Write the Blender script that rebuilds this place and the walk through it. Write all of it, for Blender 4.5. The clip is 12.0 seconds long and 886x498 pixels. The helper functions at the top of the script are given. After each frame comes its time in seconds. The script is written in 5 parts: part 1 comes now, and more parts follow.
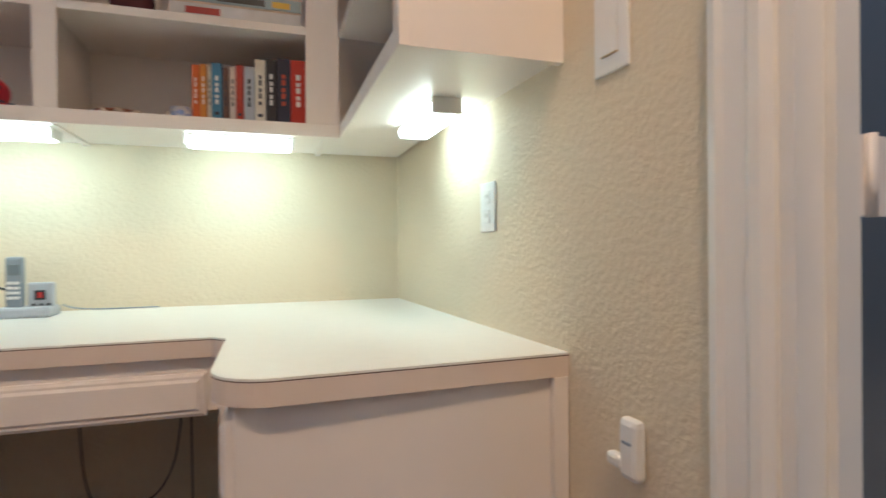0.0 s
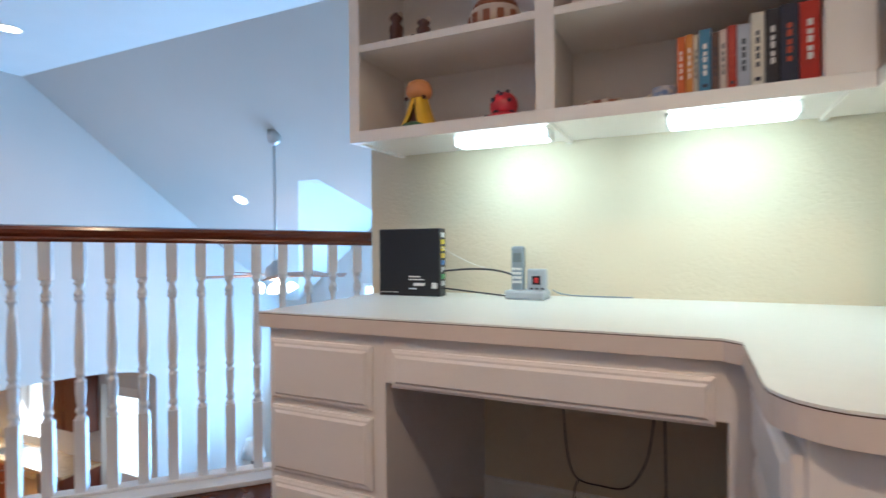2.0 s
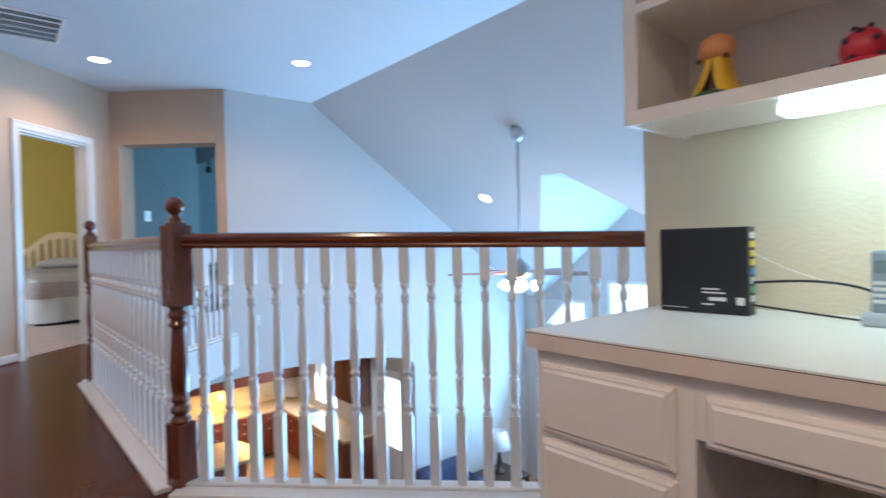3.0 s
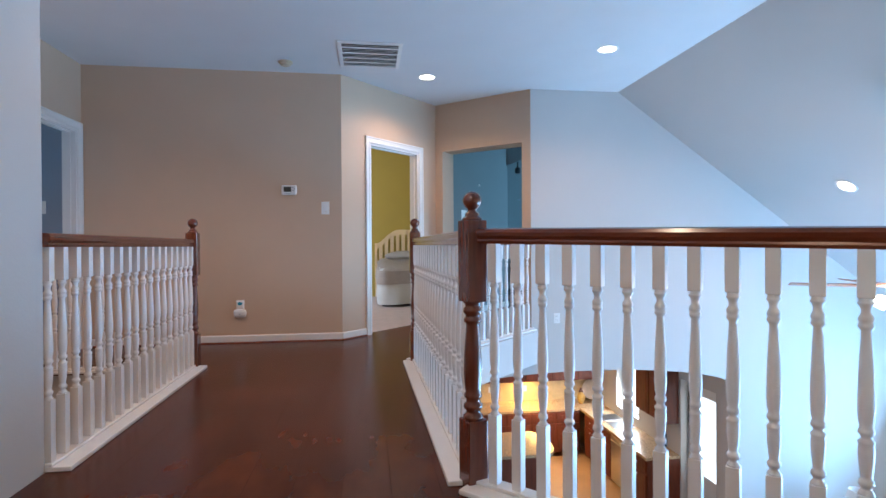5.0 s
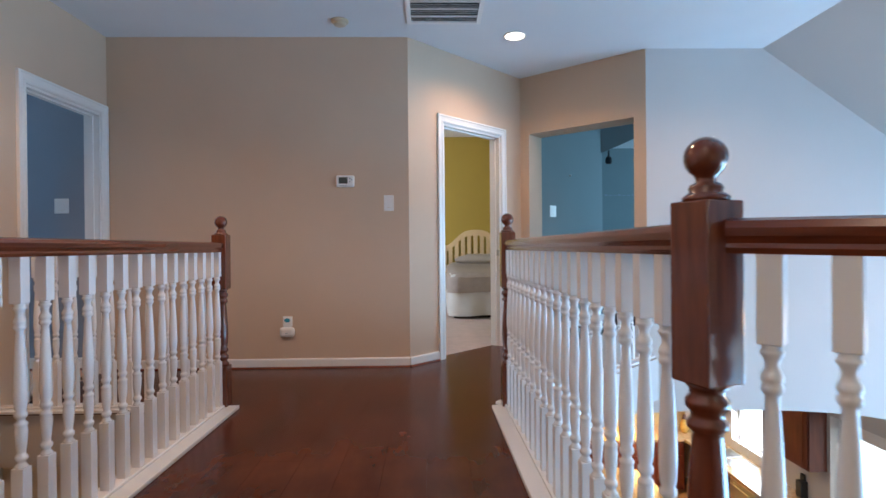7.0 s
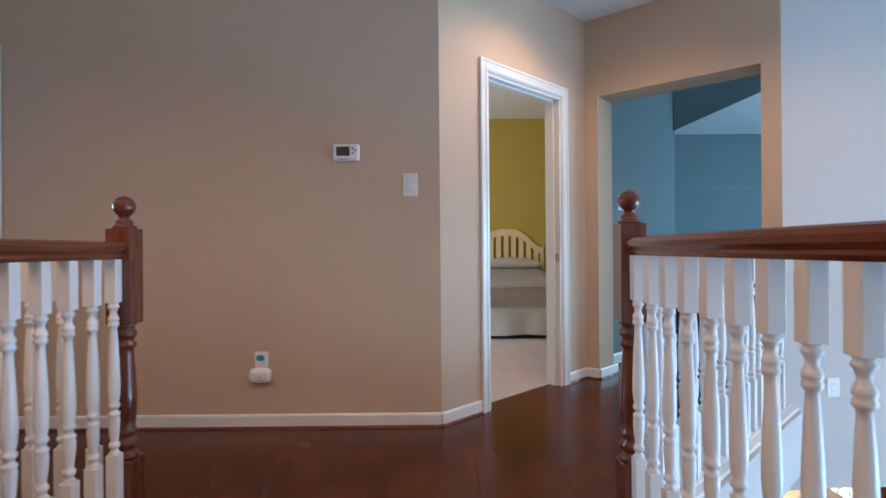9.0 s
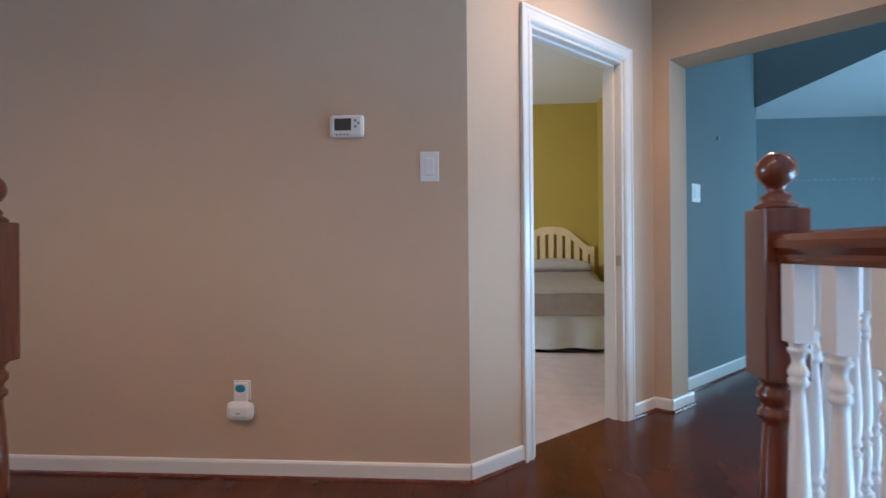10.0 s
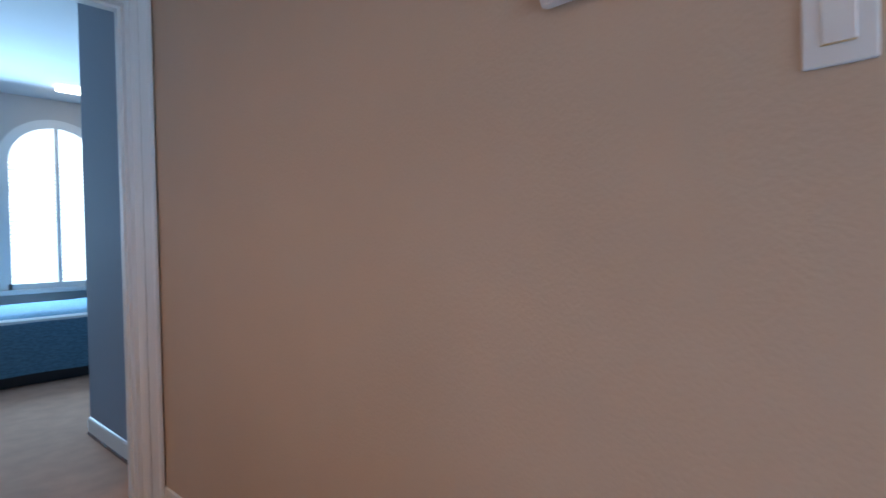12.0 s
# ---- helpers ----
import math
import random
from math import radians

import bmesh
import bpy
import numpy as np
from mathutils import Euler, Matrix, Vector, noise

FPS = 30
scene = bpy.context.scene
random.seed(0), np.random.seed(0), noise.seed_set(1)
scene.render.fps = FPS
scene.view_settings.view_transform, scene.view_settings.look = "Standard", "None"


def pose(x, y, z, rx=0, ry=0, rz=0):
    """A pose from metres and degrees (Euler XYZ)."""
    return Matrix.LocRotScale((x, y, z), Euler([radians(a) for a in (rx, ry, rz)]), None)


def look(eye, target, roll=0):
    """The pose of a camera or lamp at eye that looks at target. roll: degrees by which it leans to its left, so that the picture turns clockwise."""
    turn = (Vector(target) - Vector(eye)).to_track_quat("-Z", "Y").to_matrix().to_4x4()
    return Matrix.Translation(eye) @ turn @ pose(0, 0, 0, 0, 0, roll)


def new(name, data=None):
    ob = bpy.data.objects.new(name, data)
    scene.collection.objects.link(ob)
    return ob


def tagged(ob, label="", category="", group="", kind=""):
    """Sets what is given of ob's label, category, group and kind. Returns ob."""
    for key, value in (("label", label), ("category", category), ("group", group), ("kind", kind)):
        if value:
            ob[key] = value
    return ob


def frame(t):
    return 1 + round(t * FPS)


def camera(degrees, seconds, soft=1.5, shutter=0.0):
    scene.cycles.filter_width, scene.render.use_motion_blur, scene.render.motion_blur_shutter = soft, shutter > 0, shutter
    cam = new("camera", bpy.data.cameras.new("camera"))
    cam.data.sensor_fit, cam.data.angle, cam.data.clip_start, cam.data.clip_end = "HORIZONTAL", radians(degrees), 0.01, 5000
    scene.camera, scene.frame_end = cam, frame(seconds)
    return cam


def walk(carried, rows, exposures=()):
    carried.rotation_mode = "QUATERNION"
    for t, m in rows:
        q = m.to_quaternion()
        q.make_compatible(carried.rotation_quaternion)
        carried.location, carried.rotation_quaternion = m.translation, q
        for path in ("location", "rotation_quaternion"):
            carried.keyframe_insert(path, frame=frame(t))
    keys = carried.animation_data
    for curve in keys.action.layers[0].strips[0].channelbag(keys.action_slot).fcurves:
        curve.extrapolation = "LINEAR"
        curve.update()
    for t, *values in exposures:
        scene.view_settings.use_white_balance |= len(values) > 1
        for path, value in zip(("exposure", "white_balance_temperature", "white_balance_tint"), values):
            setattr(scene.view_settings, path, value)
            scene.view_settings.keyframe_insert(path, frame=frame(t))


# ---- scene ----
cam = camera(79.5, 12.0, shutter=0.3)
PATH = [
    (0, (0.744, 1.433, 0.95), (1.364, 3.335, 0.944), -0.5),
    (0.5, (0.684, 1.398, 0.946), (0.944, 3.381, 0.933), -0.1),
    (1, (0.676, 1.436, 0.96), (0.774, 3.434, 0.942), -0.3),
    (1.5, (0.65, 1.475, 0.958), (0.27, 3.439, 0.939), -0.2),
    (2, (0.576, 1.564, 0.938), (-0.274, 3.375, 0.925), -0.5),
    (2.5, (0.449, 1.671, 0.971), (-0.765, 3.260, 0.946), -1.2),
    (3, (0.342, 1.713, 0.974), (-1.192, 2.998, 0.950), -1.35),
    (3.5, (0.312, 1.796, 0.986), (-1.540, 2.553, 0.971), -1.05),
    (3.7, (0.336, 1.85, 1.0), (-1.574, 2.443, 0.974), -0.5),
    (5.3, (-0.011, 1.855, 0.962), (-1.993, 2.119, 0.955), -0.5),
    (5.5, (-0.098, 1.858, 0.961), (-2.082, 2.111, 0.957), -0.6),
    (6, (-0.355, 1.813, 0.961), (-2.34, 2.059, 0.954), -0.5),
    (6.5, (-0.713, 1.799, 0.989), (-2.707, 1.952, 0.979), -0.6),
    (6.7, (-0.846, 1.787, 0.991), (-2.844, 1.879, 0.981), -0.5),
    (8.3, (-2.032, 1.624, 0.991), (-4.032, 1.611, 0.988), -0.5),
    (8.5, (-2.172, 1.577, 0.985), (-4.172, 1.579, 0.989), -0.5),
    (9, (-2.49, 1.594, 0.996), (-4.49, 1.601, 0.998), -0.5),
    (9.5, (-2.841, 1.65, 1.018), (-4.841, 1.626, 1.017), -0.6),
    (10, (-3.195, 1.652, 1.005), (-5.189, 1.502, 1.006), -0.5),
    (10.5, (-3.54, 1.69, 0.991), (-5.516, 1.382, 1.005), -0.7),
    (11, (-3.902, 1.721, 1.068), (-5.747, 0.95, 1.031), -1.0),
    (11.5, (-4.269, 1.62, 1.049), (-5.985, 0.593, 1.016), -0.8),
    (12, (-4.629, 1.502, 1.08), (-6.114, 0.163, 1.054), -1.3),
]
EXPOSURE = [(0.0, -0.04, 6100, 4), (0.7, 0.0, 5800, 4), (1.5, 0.0, 5600, 3), (3.7, -0.02, 5500, 3), (5.5, -0.02, 5850, 5), (6.5, -0.02, 6000, 5),
            (8.0, -0.02, 6100, 5), (9.0, -0.06, 6050, 5), (10.5, -0.08, 5750, 4), (11.5, -0.12, 5650, 3), (12.0, -0.22, 5850, 6)]
walk(cam, [(t, look(eye, target, roll)) for t, eye, target, roll in PATH], EXPOSURE)

# ---- light and sky ----

world = bpy.data.worlds.new("world")
scene.world = world
world.use_nodes = True
wn = world.node_tree.nodes
sky = wn.new("ShaderNodeTexSky")
sky.sky_type, sky.sun_disc = "NISHITA", False
sky.sun_elevation, sky.sun_rotation = radians(40), radians(200)
wn["Background"].inputs["Strength"].default_value = 0.15
world.node_tree.links.new(sky.outputs["Color"], wn["Background"].inputs["Color"])


def area_lamp(name, eye, target, sx, sy, watts, colour):
    lamp = bpy.data.lights.new(name, "AREA")
    lamp.shape, lamp.size, lamp.size_y, lamp.energy, lamp.color = "RECTANGLE", sx, sy, watts, colour
    ob = new(name, lamp)
    ob.matrix_world = look(eye, target)
    return ob


def spot_lamp(name, eye, target, watts, colour, cone=130, radius=0.06):
    lamp = bpy.data.lights.new(name, "SPOT")
    lamp.energy, lamp.color, lamp.spot_size, lamp.spot_blend, lamp.shadow_soft_size = watts, colour, radians(cone), 0.7, radius
    ob = new(name, lamp)
    ob.matrix_world = look(eye, target)
    return ob


SOFT = (1.0, 0.66, 0.42)
DAY, WARM, TUBE = (0.29, 0.60, 1.0), (1.0, 0.58, 0.32), (0.74, 1.0, 0.98)

# ---- plan ----
CEIL, LOW = 2.74, -3.05
XT = -5.49                       # wall with the thermostat
XW = -5.75                       # great-room side wall with the arch
XR, YB = 1.203, 3.385            # nook: back corner; the side wall runs slightly askew
XB = 1.246                       # side wall at the open end of the desk


def side_x(y):
    return XR + 0.0392 * (YB - y)


CORNER = (XT, 1.59)
INNER = (-6.595, 2.71)
WC2 = (XW, 3.69)
SY0, SK = 4.742, 0.70            # where the vault begins, its fall


def slope_z(y):
    return CEIL - SK * (y - SY0)


NEWEL_NEAR, NEWEL_FAR, NEWEL_STAIR = (-2.005, 2.27), (-4.312, 2.24), (-4.385, 0.47)


# ---- materials ----
def material(name, colour, rough=0.6, metal=0.0, vary=0.06, scale=6.0, bump=0.0, bump_scale=120.0, coat=0.0, stretch=(1, 1, 1),
             second=None, contrast=0.5, rand=0.0, spec=0.5):
    """Principled paint, wood or metal with variation at two scales and fine relief."""
    m = bpy.data.materials.new(name)
    m.use_nodes = True
    nt, b = m.node_tree, m.node_tree.nodes["Principled BSDF"]
    n, link = nt.nodes, nt.links.new
    tex = n.new("ShaderNodeTexCoord")
    mp = n.new("ShaderNodeMapping")
    mp.inputs["Scale"].default_value = stretch
    link(tex.outputs["Object"], mp.inputs["Vector"])
    big = n.new("ShaderNodeTexNoise")
    big.inputs["Scale"].default_value, big.inputs["Detail"].default_value = scale, 8
    link(mp.outputs[0], big.inputs["Vector"])
    ramp = n.new("ShaderNodeMapRange")
    ramp.inputs[1].default_value, ramp.inputs[2].default_value = 0.5 - contrast / 2, 0.5 + contrast / 2
    link(big.outputs["Fac"], ramp.inputs[0])
    mix = n.new("ShaderNodeMix")
    mix.data_type = "RGBA"
    lo = second or tuple(c * (1 - vary) for c in colour)
    mix.inputs[6].default_value, mix.inputs[7].default_value = (*lo, 1), (*[min(1, c * (1 + vary)) for c in colour], 1)
    link(ramp.outputs[0], mix.inputs[0])
    out = mix.outputs[2]
    if rand:
        info = n.new("ShaderNodeObjectInfo")
        rr = n.new("ShaderNodeMapRange")
        rr.inputs[3].default_value, rr.inputs[4].default_value = 1 - rand, 1 + rand
        link(info.outputs["Random"], rr.inputs[0])
        mul = n.new("ShaderNodeMix")
        mul.data_type, mul.blend_type = "RGBA", "MULTIPLY"
        mul.inputs[0].default_value = 1
        link(out, mul.inputs[6])
        link(rr.outputs[0], mul.inputs[7])
        out = mul.outputs[2]
    link(out, b.inputs["Base Color"])
    rg = n.new("ShaderNodeMapRange")
    rg.inputs[3].default_value, rg.inputs[4].default_value = max(0.02, rough * 0.85), min(1, rough * 1.15)
    link(big.outputs["Fac"], rg.inputs[0])
    link(rg.outputs[0], b.inputs["Roughness"])
    b.inputs["Metallic"].default_value = metal
    b.inputs["Coat Weight"].default_value = coat
    b.inputs["Coat Roughness"].default_value = 0.12
    b.inputs["Specular IOR Level"].default_value = spec
    if bump:
        fine = n.new("ShaderNodeTexNoise")
        fine.inputs["Scale"].default_value, fine.inputs["Detail"].default_value = bump_scale, 3
        link(mp.outputs[0], fine.inputs["Vector"])
        bp = n.new("ShaderNodeBump")
        bp.inputs["Strength"].default_value, bp.inputs["Distance"].default_value = bump, 0.004
        link(fine.outputs["Fac"], bp.inputs["Height"])
        link(bp.outputs[0], b.inputs["Normal"])
    return m


def glow(name, colour, strength):
    m = bpy.data.materials.new(name)
    m.use_nodes = True
    b = m.node_tree.nodes["Principled BSDF"]
    b.inputs["Base Color"].default_value = (0.8, 0.8, 0.8, 1)
    b.inputs["Emission Color"].default_value = (*colour, 1)
    b.inputs["Emission Strength"].default_value = strength
    return m


M_HALL = material("hall_paint", (0.61, 0.455, 0.33), 0.75, vary=0.03, scale=2.5, bump=0.22, bump_scale=120)
M_VAULT = material("vault_paint", (0.572, 0.550, 0.528), 0.8, vary=0.02, scale=2.0, bump=0.15, bump_scale=80)
M_CREAM = material("nook_paint", (0.70, 0.61, 0.465), 0.7, vary=0.03, scale=2.5, bump=0.6, bump_scale=95)
M_CEIL = material("ceiling_paint", (0.72, 0.73, 0.74), 0.9, vary=0.02, scale=3, bump=0.2, bump_scale=90)
M_TRIM = material("trim_paint", (0.80, 0.78, 0.75), 0.3, vary=0.012, scale=1.5)
M_CAB = material("cabinet_paint", (0.82, 0.77, 0.73), 0.36, vary=0.03, scale=5, bump=0.04, bump_scale=60)
M_TOP = material("laminate", (0.80, 0.80, 0.77), 0.32, vary=0.02, scale=30)
M_EDGE = material("laminate_edge", (0.72, 0.62, 0.55), 0.4, vary=0.02, scale=20)
M_RAIL = material("cherry", (0.17, 0.040, 0.016), 0.22, vary=0.25, scale=3, stretch=(1.2, 14, 14), coat=0.6, second=(0.085, 0.020, 0.009))
M_POST = material("cherry_turned", (0.15, 0.036, 0.015), 0.2, vary=0.2, scale=4, stretch=(12, 12, 1.5), coat=0.7, second=(0.08, 0.018, 0.009))
M_BAL = material("baluster_paint", (0.80, 0.80, 0.80), 0.25, vary=0.02, scale=10)
M_PLANK = material("floor_plank", (0.106, 0.0255, 0.0102), 0.25, vary=0.2, scale=2.4, stretch=(1.0, 2.0, 1), second=(0.040, 0.010, 0.0055), contrast=0.62, rand=0.06, bump=0.012, bump_scale=30, spec=0.20)
M_GAP = material("floor_joint", (0.05, 0.014, 0.007), 0.6)
M_CARPET_TAN = material("tan_carpet", (0.58, 0.33, 0.22), 0.95, vary=0.1, scale=9, bump=0.9, bump_scale=320)
M_CARPET = material("carpet", (0.58, 0.465, 0.435), 0.95, vary=0.1, scale=9, bump=0.9, bump_scale=320)
M_YELLOW = material("yellow_paint", (0.50, 0.365, 0.075), 0.75, vary=0.03, scale=3, bump=0.2, bump_scale=70)
M_BLUE = material("teal_paint", (0.205, 0.252, 0.268), 0.75, vary=0.04, scale=3, bump=0.25, bump_scale=70)
M_SLATE = material("slate_paint", (0.265, 0.30, 0.365), 0.75, vary=0.03, scale=3, bump=0.2, bump_scale=70)
M_PLASTIC = material("white_plastic", (0.80, 0.80, 0.79), 0.35, vary=0.01)
M_BLACK = material("black_plastic", (0.012, 0.013, 0.018), 0.42, vary=0.1)
M_GREY = material("grey_plastic", (0.24, 0.29, 0.34), 0.4, vary=0.05)
M_DARK = material("dark_screen", (0.05, 0.055, 0.05), 0.25)
M_BRASS = material("satin_brass", (0.62, 0.48, 0.28), 0.3, metal=1.0, vary=0.05)
M_STEEL = material("brushed_metal", (0.55, 0.56, 0.57), 0.3, metal=1.0, vary=0.05)
M_TUBE = glow("tube_glow", (0.86, 1.0, 0.95), 11.0)
M_BULB = glow("bulb_glow", (1.0, 0.86, 0.70), 9.0)
M_BLUESPOT = material("blue_print", (0.03, 0.30, 0.48), 0.4)


# ---- mesh helpers ----
def box(bm, x0, x1, y0, y1, z0, z1, bevel=0.0):
    made = bmesh.ops.create_cube(bm, size=1.0)["verts"]
    bmesh.ops.scale(bm, vec=(abs(x1 - x0), abs(y1 - y0), abs(z1 - z0)), verts=made)
    bmesh.ops.translate(bm, vec=((x0 + x1) / 2, (y0 + y1) / 2, (z0 + z1) / 2), verts=made)
    if bevel:
        edges = list({e for v in made for e in v.link_edges})
        bmesh.ops.bevel(bm, geom=edges, offset=bevel, segments=2, affect="EDGES", profile=0.5)
    return bm


def cube(x0, x1, y0, y1, z0, z1, bevel=0.0):
    return box(bmesh.new(), x0, x1, y0, y1, z0, z1, bevel)


def lathe(profile, segs=16, bm=None, at=(0, 0, 0)):
    """Turned shape: profile of (radius, z) from the bottom up."""
    bm = bm or bmesh.new()
    rings = []
    for r, z in profile:
        rings.append([bm.verts.new((at[0] + r * math.cos(2 * math.pi * k / segs), at[1] + r * math.sin(2 * math.pi * k / segs), at[2] + z)) for k in range(segs)])
    for a, b in zip(rings, rings[1:]):
        for k in range(segs):
            f = bm.faces.new((a[k], a[(k + 1) % segs], b[(k + 1) % segs], b[k]))
            f.smooth = True
    bm.faces.new(rings[0][::-1])
    bm.faces.new(rings[-1])
    return bm


def prism(outline, z0, z1, bm=None):
    """A plan outline (counter-clockwise) drawn up from z0 to z1."""
    bm = bm or bmesh.new()
    lo = [bm.verts.new((x, y, z0)) for x, y in outline]
    hi = [bm.verts.new((x, y, z1)) for x, y in outline]
    n = len(outline)
    bm.faces.new(lo[::-1])
    bm.faces.new(hi)
    for k in range(n):
        bm.faces.new((lo[k], lo[(k + 1) % n], hi[(k + 1) % n], hi[k]))
    return bm


def solid(points, thick, bm=None):
    """A flat polygon given by 3D corners, thickened along its normal by thick."""
    bm = bm or bmesh.new()
    pts = [Vector(p) for p in points]
    nrm = (pts[1] - pts[0]).cross(pts[2] - pts[0]).normalized() * thick
    lo = [bm.verts.new(p) for p in pts]
    hi = [bm.verts.new(p + nrm) for p in pts]
    n = len(pts)
    bm.faces.new(lo[::-1])
    bm.faces.new(hi)
    for k in range(n):
        bm.faces.new((lo[k], lo[(k + 1) % n], hi[(k + 1) % n], hi[k]))
    return bm


def sweep(profile, p0, p1, bm=None):
    """A moulding: profile of (side, up) drawn from p0 to p1, side to the left of the way."""
    bm = bm or bmesh.new()
    a, b = Vector(p0), Vector(p1)
    way = (b - a).normalized()
    side = Vector((0, 0, 1)).cross(way)
    if side.length < 0.01:
        side = Vector((0, 1, 0))
    side.normalize()
    up = way.cross(side)
    ra = [bm.verts.new(a + side * s + up * u) for s, u in profile]
    rb = [bm.verts.new(b + side * s + up * u) for s, u in profile]
    n = len(profile)
    bm.faces.new(ra)
    bm.faces.new(rb[::-1])
    for k in range(n):
        bm.faces.new((ra[k], rb[k], rb[(k + 1) % n], ra[(k + 1) % n]))
    return bm


def tube(points, radius, name, mat, parent=None, label=""):
    curve = bpy.data.curves.new(name, "CURVE")
    curve.dimensions, curve.bevel_depth, curve.bevel_resolution = "3D", radius, 2
    sp = curve.splines.new("NURBS")
    sp.points.add(len(points) - 1)
    for q, p in zip(sp.points, points):
        q.co = (*p, 1)
    sp.use_endpoint_u, sp.order_u = True, min(4, len(points))
    ob = new(name, curve)
    curve.materials.append(mat)
    if parent:
        ob.parent = parent
    if label:
        ob["label"] = label
    return ob


def mesh_of(name, bm, mat):
    bmesh.ops.recalc_face_normals(bm, faces=bm.faces[:])
    me = bpy.data.meshes.new(name)
    bm.to_mesh(me)
    bm.free()
    me.materials.append(mat)
    return me


def part(name, bm, mat, parent=None, label="", at=None):
    ob = new(name, mesh_of(name, bm, mat))
    if parent:
        ob.parent = parent
    if at is not None:
        ob.matrix_basis = at
    if label:
        ob["label"] = label
    return ob


def structure(name, bm, mat, label, category):
    return tagged(part(name, bm, mat), label, category, kind="structure")


def empty(name, m, label, category, group="", kind=""):
    ob = new(name)
    ob.matrix_basis = m
    ob.empty_display_size = 0.05
    return tagged(ob, label, category, group, kind)


def wall_mesh(p0, p1, thick, z0, z1, holes=()):
    """A wall from p0 to p1 (plan), its seen face on that line and its thickness to the right of the way (thick < 0: to the left); holes: (s0, s1, zb, zt)."""
    a, b = Vector((*p0, 0)), Vector((*p1, 0))
    length = (b - a).length
    bm = bmesh.new()
    cuts = sorted({0.0, length, *[h[0] for h in holes], *[h[1] for h in holes]})
    for s0, s1 in zip(cuts, cuts[1:]):
        mid, levels = (s0 + s1) / 2, [(z0, z1)]
        for h0, h1, zb, zt in holes:
            if h0 < mid < h1:
                levels = [(lo, hi) for lo, hi in ((z0, zb), (zt, z1)) if hi - lo > 0.001]
        for lo, hi in levels:
            box(bm, s0, s1, 0, -thick, lo, hi)
    bmesh.ops.remove_doubles(bm, verts=bm.verts[:], dist=0.0005)
    ang = math.atan2((b - a).y, (b - a).x)
    bmesh.ops.transform(bm, matrix=Matrix.Translation(a) @ Matrix.Rotation(ang, 4, "Z"), verts=bm.verts[:])
    return bm


def frame_at(p0, p1):
    """Local axes of a wall line: x along it, y out of its left side."""
    a, b = Vector((*p0, 0)), Vector((*p1, 0))
    return Matrix.Translation(a) @ Matrix.Rotation(math.atan2((b - a).y, (b - a).x), 4, "Z")


def on_wall(x, y, z, facing):
    """A pose on a wall: local y looks out of the wall towards the compass angle facing (degrees from +x), local z is up."""
    return Matrix.Translation((x, y, z)) @ Matrix.Rotation(radians(facing - 90), 4, "Z")


# ---- the large structure: hall, vault, rooms seen through openings ----
FLOOR_OUTLINE = [(1.317, 0.40), (1.203, 3.385), (-0.594, 3.385), (-0.594, 3.68), (-2.015, 2.265), (-4.31, 2.25), (-5.75, 3.69), (-5.89, 3.95), (-6.9, 3.06),
                 (-6.595, 2.71), (-5.49, 1.59), (-5.49, -0.882), (-4.385, -0.882), (-4.385, 0.46), (-2.40, 0.46), (-2.40, 0.40)]
structure("floor", prism(FLOOR_OUTLINE, -0.30, -0.012), M_GAP, "upstairs hall floor slab under dark cherry planks", "floor")

wall = structure("wall_thermostat", wall_mesh(CORNER, (XT, -0.882), 0.12, 0, CEIL), M_HALL, "taupe painted drywall with a light orange-peel texture", "wall")
DOOR_S = (0.340, 1.16)
structure("wall_bedroom_door", wall_mesh(INNER, CORNER, 0.12, 0, CEIL, [(*DOOR_S, 0, 2.09)]), M_HALL, "taupe painted angled wall around the bedroom doorway", "wall")
structure("wall_passage", wall_mesh(WC2, INNER, 0.26, 0, CEIL, [(0.11, 1.19, -0.01, 2.148)]), M_HALL, "taupe painted wall with a plain cased-free passage opening", "wall")
LDOOR = (0.085, 0.885)
# lower part of wall_stair in a paler colour, standing for light on it
structure("wall_stair_lower", wall_mesh((XT, -0.882), (-2.0, -0.882), 0.12, LOW, -0.05), M_CREAM, "lower wall of the stairwell, coloured cream to look lit", "wall")
structure("wall_stair", wall_mesh((XT, -0.882), (-2.0, -0.882), 0.12, -0.05, CEIL, [(*LDOOR, 0, 2.09)]), M_HALL, "taupe painted stairwell side wall with a doorway", "wall")
structure("wall_corridor", prism([(-2.40, 0.35), (XR + 0.26, 0.35), (XR + 0.26, 0.47), (-2.40, 0.47)], LOW, CEIL), M_VAULT, "pale painted corridor wall ending at the stair rail", "wall")
structure("wall_stair_end", cube(-2.40, -2.28, -0.882, 0.35, LOW, CEIL), M_HALL, "taupe painted wall closing the stairwell", "wall")
structure("wall_landing_under", cube(-4.50, -4.39, -0.882, 0.46, LOW, -0.3), M_CREAM, "cream wall under the stair landing", "wall")
# nook
structure("wall_nook_back", prism([(-0.594, YB), (XR + 0.12, YB), (XR + 0.12, YB + 0.12), (-0.474, YB + 0.12), (-0.474, 3.82), (-0.594, 3.82)], LOW, CEIL), M_CREAM, "cream painted textured wall behind the desk", "wall")
RDOOR = (0.95, 1.864)
structure("wall_nook_side", wall_mesh((side_x(0.47), 0.47), (XR, YB), 0.10, 0, CEIL, [(RDOOR[0] - 0.47, RDOOR[1] - 0.47, 0, 2.09)]), M_CREAM, "cream painted textured side wall with a doorway", "wall")

